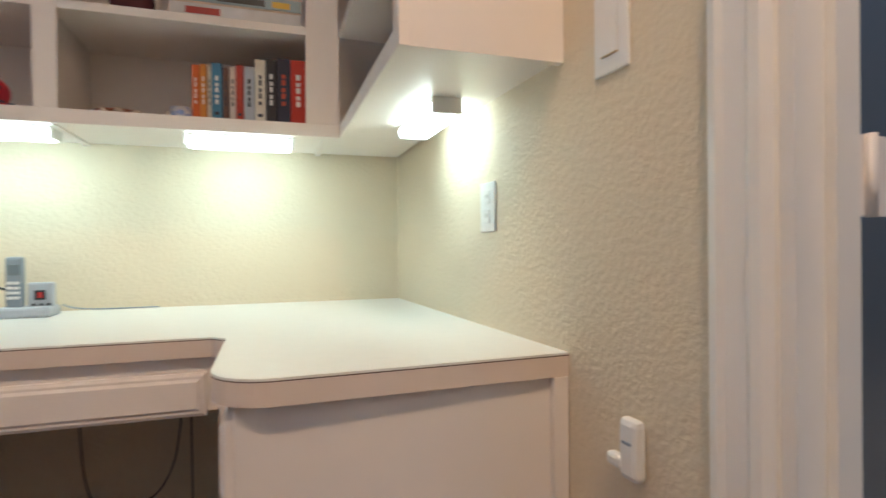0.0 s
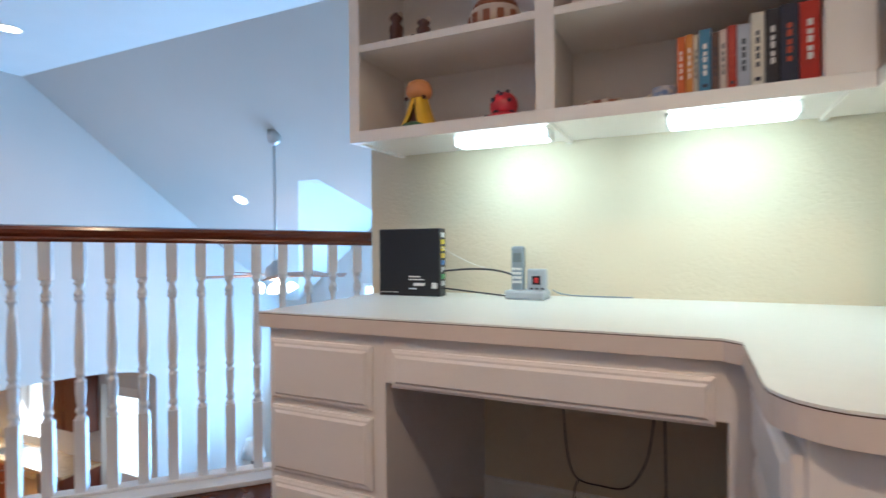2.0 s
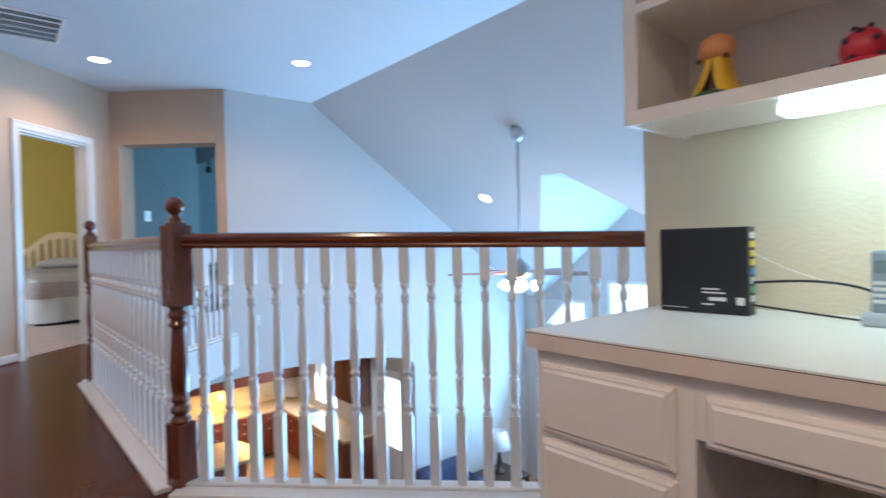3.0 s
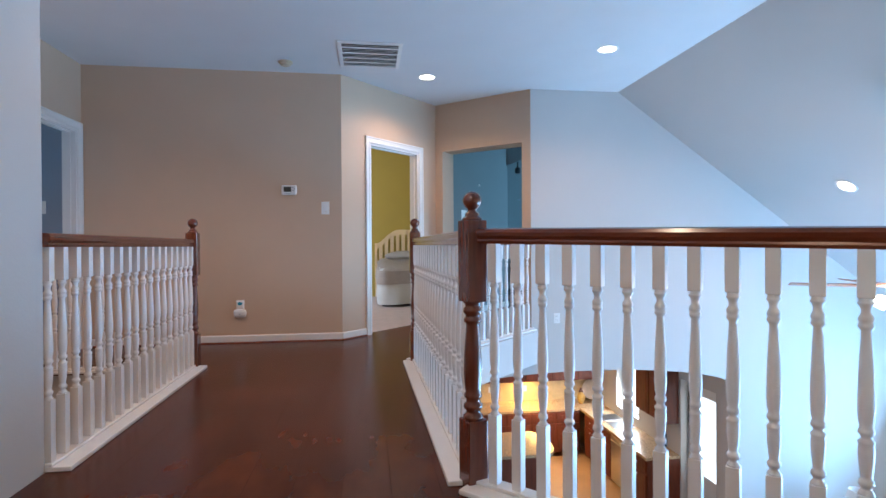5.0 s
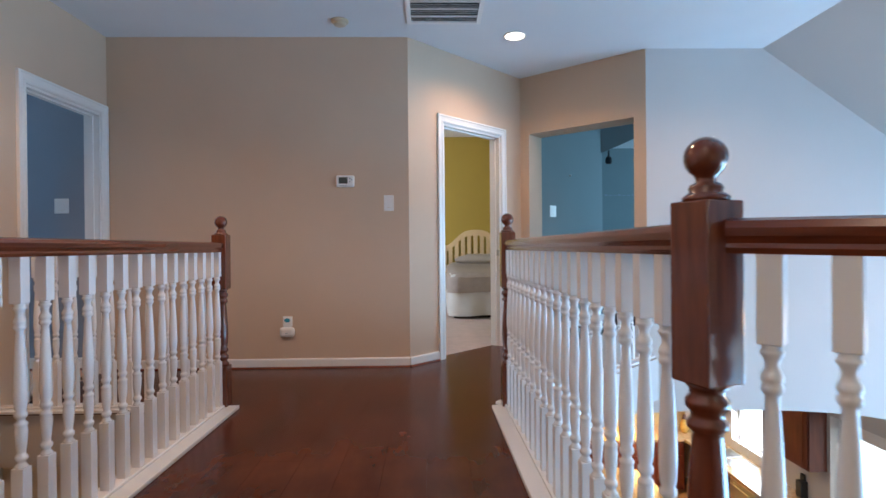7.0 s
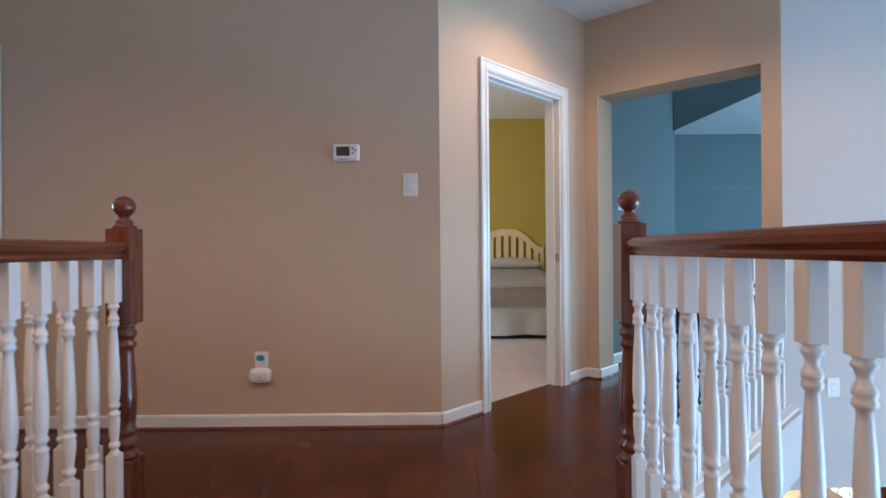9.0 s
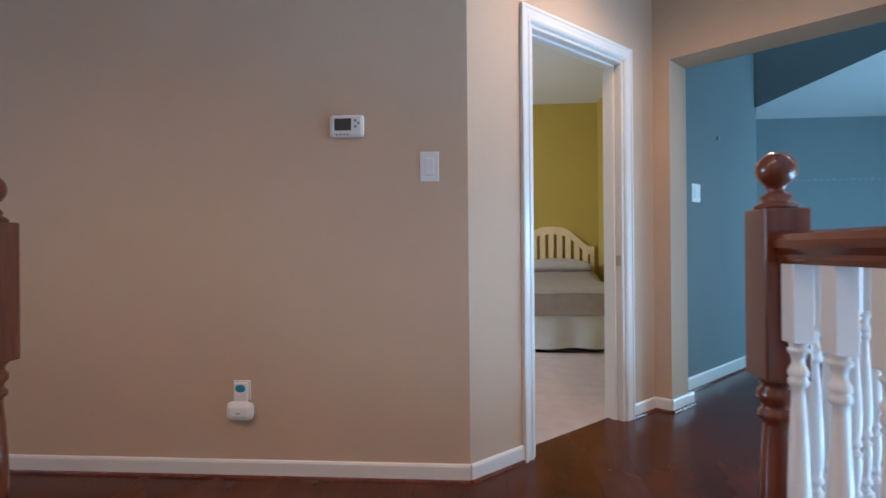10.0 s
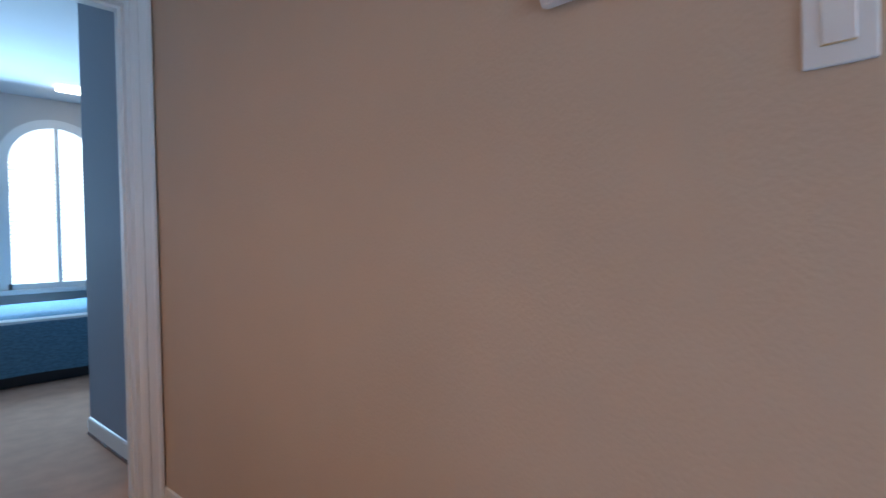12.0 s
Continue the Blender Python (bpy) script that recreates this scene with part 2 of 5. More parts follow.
# ceilings
structure("ceiling", prism([(-6.62, -1.05), (XR + 0.26, -1.05), (XR + 0.26, SY0), (-6.62, SY0)], CEIL, CEIL + 0.1), M_CEIL, "flat white ceiling of the upstairs hall", "ceiling")

# vault with a gabled cross-vault over the tall windows
YF = 8.6
GX0, GX1, GY, GK = -3.41, -3.14, 6.265, 0.85      # its narrow flat top, where it begins, spread of the valleys
GZ = slope_z(GY)
VX0, VX1 = GX0 - GK * (YF - GY), GX1 + GK * (YF - GY)
SP = lambda x, y: (x, y, slope_z(y))
bm = bmesh.new()
for poly in ([SP(-6.2, SY0), SP(GX0, SY0), SP(GX0, GY), SP(VX0, YF), SP(-6.2, YF)],
             [SP(GX0, SY0), SP(GX1, SY0), SP(GX1, GY), SP(GX0, GY)],
             [SP(GX1, SY0), SP(3.2, SY0), SP(3.2, YF), SP(VX1, YF), SP(GX1, GY)]):
    solid(poly, 0.02, bm)
structure("ceiling_vault", bm, M_VAULT, "sloping pale painted vault over the great room", "ceiling")
bm = bmesh.new()
solid([(GX0, GY, GZ), (GX1, GY, GZ), (GX1, YF, GZ), (GX0, YF, GZ)], 0.02, bm)
solid([(GX0, GY, GZ), (GX0, YF, GZ), (VX0, YF, slope_z(YF))], 0.02, bm)
solid([(GX1, GY, GZ), (VX1, YF, slope_z(YF)), (GX1, YF, GZ)], 0.02, bm)
structure("ceiling_gable", bm, M_VAULT, "pale painted gabled cross-vault above the tall windows", "ceiling")

# great-room side wall with the wide arch to the kitchen
AC, AH, AZ, AR = 4.35, 1.885, -0.76, 0.275


def arch_wall():
    bm = bmesh.new()
    ys = sorted({1.4, 2.0, AC - AH, AC + AH, 3.69, SY0, YF + 0.1, *[AC - AH * math.cos(math.pi * k / 28) for k in range(29)]})
    for y0, y1 in zip(ys, ys[1:]):
        if y1 - y0 < 1e-4:
            continue
        mid = (y0 + y1) / 2
        tops = [(-0.012 if mid < 3.69 else min(CEIL, slope_z(y))) for y in (y0, y1)]
        if AC - AH < mid < AC + AH:
            lows = [AZ + AR * math.sqrt(max(0, 1 - ((y - AC) / AH) ** 2)) for y in (y0, y1)]
        else:
            lows = [LOW, LOW]
        vs = [bm.verts.new((x, y, z)) for x in (XW, XW - 0.16) for y, z in ((y0, lows[0]), (y1, lows[1]), (y1, tops[1]), (y0, tops[0]))]
        for f in ((0, 1, 2, 3), (7, 6, 5, 4), (0, 4, 5, 1), (2, 6, 7, 3), (1, 5, 6, 2), (0, 3, 7, 4)):
            bm.faces.new([vs[i] for i in f])
    bmesh.ops.remove_doubles(bm, verts=bm.verts[:], dist=0.0005)
    return bm


structure("wall_arch", arch_wall(), M_VAULT, "tall pale painted wall with a wide kitchen arch", "wall")
WINS = [(-5.20, -4.50), (-4.12, -3.45), (-3.05, -2.35), (-2.0, -1.3), (-0.8, 0.1), (0.5, 1.4)]


def win_top(a):
    return 0.03 if a < -4.5 else 0.36 if a < -2.2 else -0.15


FARW = (-5.9, YF)
structure("wall_far", wall_mesh((3.2, YF), FARW, 0.15, LOW, 1.75, [(3.2 - b, 3.2 - a, -2.3, win_top(a)) for a, b in WINS]), M_VAULT, "pale painted far wall with tall windows", "wall")
structure("trim_raked_head", solid([(-5.20, YF - 0.004, -0.38), (-4.80, YF - 0.004, 0.032), (-5.20, YF - 0.004, 0.032)], 0.10), M_VAULT, "pale painted raked head of the end window", "trim")
structure("wall_great_end", cube(3.2, 3.35, 0.3, YF + 0.1, LOW, CEIL), M_VAULT, "pale painted end wall of the great room", "wall")
structure("wall_great_inner", cube(XR + 0.12, 3.2, YB, YB + 0.12, LOW, CEIL), M_VAULT, "pale painted wall over the great room", "wall")
structure("wall_under_hall", cube(-5.75, 3.2, 1.9, 2.0, LOW, -0.3), M_VAULT, "pale painted wall under the upstairs hall", "wall")
structure("floor_lower", cube(-11.5, 3.3, -1.2, 9.0, LOW - 0.1, LOW), material("tile_floor", (0.50, 0.33, 0.20), 0.4, vary=0.15, scale=2), "tan tiled floor of the lower storey", "floor")

# window lamps stand in for the sky's light
area_lamp("great_room_daylight", (-2.4, YF - 0.12, -1.0), (-2.4, 3.0, 1.8), 5.6, 2.4, 560, DAY)
area_lamp("gable_daylight", (-2.7, YF - 0.12, 0.0), (-4.0, 7.2, 1.2), 1.5, 0.6, 60, DAY)


# ---- railings ----
def square_ring(bm, half, z0, z1, chamfer=0.004):
    box(bm, -half, half, -half, half, z0, z1, chamfer)


def baluster_mesh():
    bm = bmesh.new()
    h = 0.0195
    square_ring(bm, h, 0.035, 0.306, 0.002)
    square_ring(bm, h, 0.824, 0.985, 0.002)
    lower = [(0.0185, 0.304), (0.0185, 0.311), (0.0125, 0.319), (0.0125, 0.326), (0.0175, 0.331), (0.0180, 0.337), (0.0172, 0.343), (0.0130, 0.347), (0.0130, 0.356),
             (0.0155, 0.375), (0.0180, 0.405), (0.0185, 0.425), (0.0165, 0.436), (0.0188, 0.441), (0.0188, 0.447), (0.0130, 0.452), (0.0125, 0.461), (0.0175, 0.466), (0.0188, 0.472), (0.0175, 0.478)]
    vase = [(0.0140, 0.484), (0.0178, 0.500), (0.0198, 0.530), (0.0195, 0.560), (0.0175, 0.620), (0.0145, 0.680), (0.0118, 0.720), (0.0110, 0.738)]
    upper = [(0.0155, 0.743), (0.0178, 0.748), (0.0178, 0.754), (0.0148, 0.759), (0.0178, 0.764), (0.0178, 0.771), (0.0150, 0.777), (0.0115, 0.784), (0.0113, 0.793),
             (0.0140, 0.802), (0.0186, 0.808), (0.0186, 0.813), (0.0145, 0.816), (0.0185, 0.826)]
    lathe(lower + vase + upper, 14, bm)
    return mesh_of("baluster", bm, M_BAL)


BALUSTER = baluster_mesh()
RAIL_PROFILE = [(-0.020, -0.060), (0.020, -0.060), (0.024, -0.050), (0.022, -0.042), (0.030, -0.030), (0.033, -0.016), (0.028, -0.004), (0.016, 0.001),
                (-0.016, 0.001), (-0.028, -0.004), (-0.033, -0.016), (-0.030, -0.030), (-0.022, -0.042), (-0.024, -0.050)]
RAIL_Z = 1.032


def railing(p0, p1, count, label, trim0=0.04, trim1=0.04, first=0.0, last=0.0, top=RAIL_Z, hall=1, end=0.0):
    """Handrail, floor shoe and turned balusters between two plan points."""
    a, b = Vector((*p0, 0)), Vector((*p1, 0))
    way = (b - a).normalized()
    ang = math.atan2(way.y, way.x)
    length = (b - a).length
    rail = empty("railing", Matrix.Translation(a) @ Matrix.Rotation(ang, 4, "Z"), label, "railing", "balcony railings")
    part("handrail", sweep(RAIL_PROFILE, (trim0, 0, top), (length - trim1, 0, end or top)), M_RAIL, rail, "glossy dark cherry handrail")
    bm = bmesh.new()
    box(bm, 0, length, -0.065 if hall > 0 else -0.105, 0.105 if hall > 0 else 0.065, 0.0, 0.022, 0.005)
    box(bm, 0, length, -0.030, 0.030, 0.022, 0.036, 0.004)
    part("shoe", bm, M_BAL, rail, "white painted floor shoe")
    first = first or length / (count + 1)
    last = last or length - first
    for k in range(count):
        ob = new("baluster", BALUSTER)
        ob.parent = rail
        ob.matrix_basis = Matrix.Translation((first + (last - first) * k / (count - 1), 0, 0))
    return rail


def newel(p, turn, label, h=0.043, top=1.080):
    post = empty("newel_post", Matrix.Translation((*p, 0)) @ Matrix.Rotation(radians(turn), 4, "Z"), label, "newel post", "newel posts")
    bm = bmesh.new()
    box(bm, -h, h, -h, h, 0.0, 0.27, 0.004)
    part("base_block", bm, M_POST, post)
    part("turned_shaft", lathe([(r, 0.27 + (z - 0.27) * 0.976) for r, z in [(0.041, 0.27), (0.040, 0.285), (0.030, 0.295), (0.028, 0.305), (0.038, 0.315), (0.038, 0.330), (0.029, 0.340), (0.028, 0.352), (0.036, 0.362),
                                (0.036, 0.372), (0.030, 0.382), (0.034, 0.41), (0.037, 0.46), (0.036, 0.52), (0.031, 0.60), (0.027, 0.655), (0.027, 0.664), (0.036, 0.672),
                                (0.036, 0.682), (0.029, 0.690), (0.029, 0.700), (0.038, 0.710), (0.038, 0.724), (0.030, 0.734), (0.032, 0.744), (0.041, 0.755)]], 20), M_POST, post)
    bm = bmesh.new()
    box(bm, -h, h, -h, h, 0.743, top, 0.004)
    part("top_block", bm, M_POST, post)
    part("finial", lathe([(0.040, 1.080), (0.041, 1.086), (0.034, 1.092), (0.028, 1.096), (0.030, 1.103), (0.026, 1.110), (0.017, 1.114), (0.018, 1.120),
                          *[(0.038 * math.sin(a), 1.158 - 0.038 * math.cos(a)) for a in [0.55 + (math.pi - 0.6) * k / 9 for k in range(10)]], (0.002, 1.196)], 20, at=(0, 0, top - 1.080)), M_POST, post, "ball finial")
    return post


newel(NEWEL_NEAR, 19, "glossy cherry newel post with a ball finial at the railing corner", 0.043, 1.070)
newel(NEWEL_FAR, 0, "glossy cherry newel post with a ball finial by the far landing")
newel(NEWEL_STAIR, 0, "glossy cherry newel post with a ball finial beside the stairwell")
RAIL_END = (-0.594, 3.681)
railing(RAIL_END, NEWEL_NEAR, 18, "cherry handrail on white turned balusters from the desk wall", 0.0, 0.04, 0.130, 1.893, 0.997, end=1.036)
railing(NEWEL_NEAR, NEWEL_FAR, 19, "cherry handrail on white turned balusters along the open hall", 0.04, 0.04, 0.158, 2.239)
railing(NEWEL_FAR, (XW, 3.70), 17, "cherry handrail on white turned balusters meeting the arch wall", 0.04, 0.0)
railing((-2.40, 0.47), NEWEL_STAIR, 18, "cherry handrail on white turned balusters along the stairwell", 0.0, 0.04, 0.034, 1.918, hall=-1)
railing(NEWEL_STAIR, (-4.385, -0.882), 11, "cherry handrail on white turned balusters across the landing", 0.04, 0.0, hall=-1)
# slab edges under the railings
bm = bmesh.new()
for a, b in ((RAIL_END, NEWEL_NEAR), (NEWEL_NEAR, NEWEL_FAR), (NEWEL_FAR, (XW, 3.70))):
    A, B = Vector((*a, 0)), Vector((*b, 0))
    d = (B - A).normalized()
    s = Vector((d.y, -d.x, 0)) * 0.055
    solid([A + s - Vector((0, 0, 0.36)), B + s - Vector((0, 0, 0.36)), B + s - Vector((0, 0, 0.002)), A + s - Vector((0, 0, 0.002))], 0.03, bm)
for a, b in (((-4.37, -0.882), (-4.37, 0.47)), ((-4.385, 0.45), (-2.40, 0.45))):
    solid([(*a, -0.33), (*b, -0.33), (*b, -0.002), (*a, -0.002)], 0.018, bm)
structure("trim_slab_edge", bm, M_VAULT, "painted drywall edge of the balcony floor", "trim")


# ---- doorways ----
def door_frame(name, p0, p1, s0, s1, top, depth, label, other=True):
    """Casing on the seen face, jambs and stop around an opening."""
    d = empty(name, frame_at(p0, p1), label, "door frame", kind="structure")
    w = 0.075
    prof = [(0.0, 0.0), (w, 0.0), (w, 0.020), (w - 0.012, 0.022), (w - 0.020, 0.017), (0.030, 0.014), (0.022, 0.018), (0.010, 0.016), (0.0, 0.008)]

    def leg(x, sgn):
        bm = bmesh.new()
        pts = [(x + sgn * s, u) for s, u in prof]
        lo = [bm.verts.new((px, py, 0.0)) for px, py in pts]
        hi = [bm.verts.new((px, py, top + (abs(px - x)))) for px, py in pts]
        n = len(pts)
        bm.faces.new(lo), bm.faces.new(hi)
        for k in range(n):
            bm.faces.new((lo[k], lo[(k + 1) % n], hi[(k + 1) % n], hi[k]))
        return bm

    part("casing_leg", leg(s0, -1), M_TRIM, d)
    part("casing_leg", leg(s1, 1), M_TRIM, d)
    bm = bmesh.new()
    lo = [bm.verts.new((s0 - s, u, top + s)) for s, u in prof]
    hi = [bm.verts.new((s1 + s, u, top + s)) for s, u in prof]
    n = len(prof)
    bm.faces.new(lo), bm.faces.new(hi)
    for k in range(n):
        bm.faces.new((lo[k], lo[(k + 1) % n], hi[(k + 1) % n], hi[k]))
    part("casing_head", bm, M_TRIM, d)
    for x, sgn in ((s0, 1), (s1, -1)):
        bm = bmesh.new()
        box(bm, x, x + sgn * 0.018, 0.0, -depth - 0.002, 0, top - 0.018)
        box(bm, x + sgn * 0.018, x + sgn * 0.030, -0.045, -0.080, 0, top - 0.030)
        part("jamb", bm, M_TRIM, d)
    bm = bmesh.new()
    box(bm, s0, s1, 0.0, -depth - 0.002, top - 0.018, top)
    box(bm, s0 + 0.018, s1 - 0.018, -0.045, -0.080, top - 0.030, top - 0.018)
    part("jamb_head", bm, M_TRIM, d)
    return d


bed_frame = door_frame("door_1", INNER, CORNER, *DOOR_S, 2.09, 0.12, "white painted door frame of the yellow bedroom")
part("strike_plate", cube(DOOR_S[0] + 0.018, DOOR_S[0] + 0.021, -0.042, -0.006, 0.90, 0.96, 0.001), M_STEEL, bed_frame, "dull metal strike plate")
door_frame("door_2", (XT, -0.882), (-2.0, -0.882), *LDOOR, 2.09, 0.12, "white painted door frame of the blue bedroom")
nook_frame = door_frame("door_3", (side_x(0.47), 0.47), (XR, YB), RDOOR[0] - 0.47, RDOOR[1] - 0.47, 2.09, 0.10, "glossy white door frame beside the desk nook")


def baseboard(name, p0, p1, h=0.080):
    b = structure(name, sweep([(0, 0.014), (0.012, 0.014), (0.012, h - 0.012), (0.008, h - 0.003), (0.0, h)], (*p0, 0.0), (*p1, 0.0)), M_TRIM, "white painted baseboard", "baseboard")
    part("shoe_moulding", sweep([(0, 0.0), (0.020, 0.0), (0.018, 0.008), (0.012, 0.0135), (0.0, 0.0135)], (*p0, 0.0), (*p1, 0.0)), M_RAIL, b, "dark stained shoe moulding")
    return b


def along(p0, p1, s):
    a, b = Vector(p0), Vector(p1)
    return tuple(a + (b - a).normalized() * s)


baseboard("baseboard", CORNER, (XT, -0.882))
baseboard("baseboard", INNER, along(INNER, CORNER, DOOR_S[0] - 0.075))
baseboard("baseboard", along(INNER, CORNER, DOOR_S[1] + 0.075), CORNER)
baseboard("baseboard", along(WC2, INNER, 1.19), INNER)
baseboard("baseboard", (side_x(RDOOR[1] + 0.075), RDOOR[1] + 0.075), (side_x(2.27), 2.27))
# end of the passage wall beside the opening, and the teal wall beyond it
PJ0 = along(WC2, INNER, 1.19)
PJ1 = (PJ0[0] - 0.197, PJ0[1] + 0.197)
baseboard("baseboard", PJ1, PJ0)
TEAL1 = (-8.0, 4.02)
structure("wall_teal_near", wall_mesh(TEAL1, (-6.74, 2.805), 0.1, -0.0, CEIL), M_BLUE, "teal painted wall of the game room", "wall")
baseboard("baseboard", TEAL1, (-6.84, 2.902), 0.10)
structure("floor_game_room", prism([(-5.93, 3.93), (-5.93, 9.0), (-12.0, 9.0), (-12.0, 2.7), (-8.05, 3.90), (-6.78, 2.78)], -0.10, -0.001), M_PLANK, "dark cherry plank floor of the game room", "floor")
structure("wall_teal_far", cube(-11.6, -11.5, 2.0, 9.0, 0, 2.97), M_BLUE, "teal painted far wall of the game room", "wall")
structure("wall_teal_back", wall_mesh((-5.9, 9.0), (-11.5, 9.0), -0.1, 0, 3.9), M_BLUE, "teal painted side wall of the game room", "wall")
structure("wall_teal_turn", wall_mesh((-11.5, 3.9), TEAL1, 0.1, 0, 3.9), M_BLUE, "teal painted return wall of the game room", "wall")
structure("wall_teal_inner", cube(-5.96, -5.915, 3.95, 9.0, -0.3, 3.9), M_BLUE, "teal painted inner wall of the game room", "wall")
bm = solid([(-11.55, 2.5, 2.95), (-11.55, 9.1, 2.95), (-8.3, 9.1, 3.75), (-8.3, 2.5, 3.75)], 0.05)
structure("ceiling_game_room", bm, M_CEIL, "white sloping ceiling of the game room", "ceiling")
structure("ceiling_game_flat", prism([(-8.3, 3.2), (-5.9, 2.7), (-5.9, 9.1), (-8.3, 9.1)], 3.75, 3.85), M_CEIL, "white ceiling of the game room", "ceiling")
# area lamp added for daylight from out of view; no window is built here
area_lamp("game_room_daylight", (-8.2, 8.8, 1.1), (-8.6, 4.2, 0.5), 2.4, 1.4, 225, (0.42, 0.73, 1.0))

# yellow bedroom
structure("floor_bedroom", prism([(-5.955, 1.925), (-6.43, 2.40), (-7.4, 3.14), (-10.25, 3.14), (-10.25, -0.6), (-6.4, -0.6)], -0.1, -0.003), M_CARPET, "pale beige bedroom carpet", "floor")
structure("wall_yellow_back", cube(-10.3, -10.2, -0.7, 3.14, 0, 2.95), M_YELLOW, "mustard yellow painted bedroom wall behind the bed", "wall")
structure("wall_yellow_side", cube(-10.3, -7.25, 3.135, 3.20, 0, 2.95), M_YELLOW, "mustard yellow painted bedroom side wall", "wall")
structure("wall_yellow_near", wall_mesh((-5.75, 1.62), (-5.75, -0.6), 0.05, 0, 2.95), M_YELLOW, "mustard yellow painted bedroom inner wall", "wall")
structure("wall_yellow_end", cube(-10.2, -5.7, -0.7, -0.6, 0, 2.95), M_YELLOW, "mustard yellow painted bedroom end wall", "wall")
structure("ceiling_bedroom", prism([(-5.7, -0.7), (-5.6, 1.9), (-6.85, 3.2), (-10.3, 3.2), (-10.3, -0.7)], 2.88, 2.98), M_CEIL, "white bedroom ceiling", "ceiling")
# added area lamp before the closed end wall, for an unseen daylight source
area_lamp("bedroom_daylight", (-8.2, -0.5, 1.5), (-8.6, 2.5, 0.9), 1.6, 1.3, 80, (0.86, 0.90, 1.0))

# blue bedroom
structure("floor_blue_room", cube(-8.6, -3.2, -5.6, -0.965, -0.1, -0.003), M_CARPET_TAN, "pale beige carpet of the blue bedroom", "floor")
structure("wall_slate_side", cube(-5.66, -5.545, -2.15, -1.022, 0, CEIL), M_SLATE, "slate blue painted wall inside the bedroom door", "wall")
structure("wall_slate_west", cube(-8.7, -8.6, -5.6, -1.0, 0, CEIL), M_SLATE, "slate blue painted bedroom wall", "wall")
structure("wall_slate_east", cube(-3.3, -3.2, -5.6, -1.0, 0, CEIL), M_SLATE, "slate blue painted bedroom wall", "wall")
structure("wall_slate_inner", cube(-8.6, -5.66, -2.15, -2.05, 0, CEIL), M_SLATE, "slate blue painted bedroom wall", "wall")
structure("ceiling_blue_room", cube(-8.7, -3.2, -5.7, -1.02, CEIL, CEIL + 0.1), M_CEIL, "white ceiling of the blue bedroom", "ceiling")
baseboard("baseboard", (-5.545, -1.03), (-5.545, -2.15), 0.10)
area_lamp("blue_room_daylight", (-5.6, -5.3, 1.5), (-5.4, -1.0, 1.0), 1.6, 1.5, 125, (0.45, 0.72, 1.0))

# room beyond the nook door
structure("wall_dark_room", cube(2.6, 2.7, 0.2, 3.3, 0, CEIL), M_SLATE, "slate wall of the unlit room beyond the nook door", "wall")
structure("floor_dark_room", cube(1.33, 3.2, 0.2, 3.3, -0.1, -0.006), M_PLANK, "dark floor of the unlit room", "floor")

# hall lamps; beyond LAMPS: one inferred over the nook, three added unseen as fill
LAMPS = [(-5.471, 2.481), (-4.475, 4.015)]
HALL_LAMPS = LAMPS + [(-3.2, 1.25), (-0.6, 1.25), (0.75, 1.05), (-3.3, -0.25)]
for x, y in HALL_LAMPS:
    spot_lamp("recessed_lamp", (x, y, CEIL - 0.03), (x, y, 0), 88 if x > 0.5 else 62 if y < 0 else 30 if x > -1 else 46, SOFT if x > -1 else WARM, 150, 0.05)


# ---- desk nook ----
TOP_Z = 0.762
DL, DF, DI, DE = -0.505, 2.672, 0.655, 2.245      # desk: left end, front, inner corner, peninsula end


def desk_top():
    pts = [(XR, YB), (DL, YB), (DL, DF), (DI - 0.03, DF), (DI, DF - 0.03)]
    r = 0.09
    for k in range(7):
        a = math.pi + math.pi / 2 * k / 6
        pts.append((DI + r + r * math.cos(a), DE + r + r * math.sin(a)))
    pts += [(side_x(2.262), 2.262)]
    return pts


top = tagged(part("desktop", prism(desk_top(), TOP_Z - 0.004, TOP_Z), M_TOP), "white laminate L-shaped desktop with a rounded corner", "desktop")
outl = desk_top()
part("front_edge", prism(outl, TOP_Z - 0.042, TOP_Z - 0.0058), M_EDGE, top, "beige laminate edge band")
part("seam", prism(outl, TOP_Z - 0.0058, TOP_Z - 0.0042), M_GAP, top, "thin dark laminate seam")


def panel_front(name, x0, x1, z0, z1, y, parent, label=""):
    """A drawer front with a stepped, moulded border, facing -y."""
    bm = bmesh.new()
    steps = [(0.0, 0.0), (0.0, -0.010), (0.007, -0.014), (0.012, -0.014), (0.018, -0.019)]
    rings = [[bm.verts.new((x, y + d, z)) for x, z in ((x0 + i, z0 + i), (x1 - i, z0 + i), (x1 - i, z1 - i), (x0 + i, z1 - i))] for i, d in steps]
    for a, b in zip(rings, rings[1:]):
        for k in range(4):
            bm.faces.new((a[k], a[(k + 1) % 4], b[(k + 1) % 4], b[k]))
    bm.faces.new(rings[-1])
    bm.faces.new(rings[0][::-1])
    return part(name, bm, M_CAB, parent, label)


FY = DF + 0.022
stack = empty("drawer_cabinet", Matrix.Identity(4), "pale painted cabinet with three moulded drawers under the desk", "cabinet")
bm = bmesh.new()
box(bm, DL + 0.018, -0.115, FY, YB - 0.003, 0.0, TOP_Z - 0.042, 0.002)
part("body", bm, M_CAB, stack)
for z0, z1 in ((0.527, 0.688), (0.327, 0.508), (0.105, 0.308)):
    panel_front("drawer", DL + 0.035, -0.150, z0, z1, FY, stack)

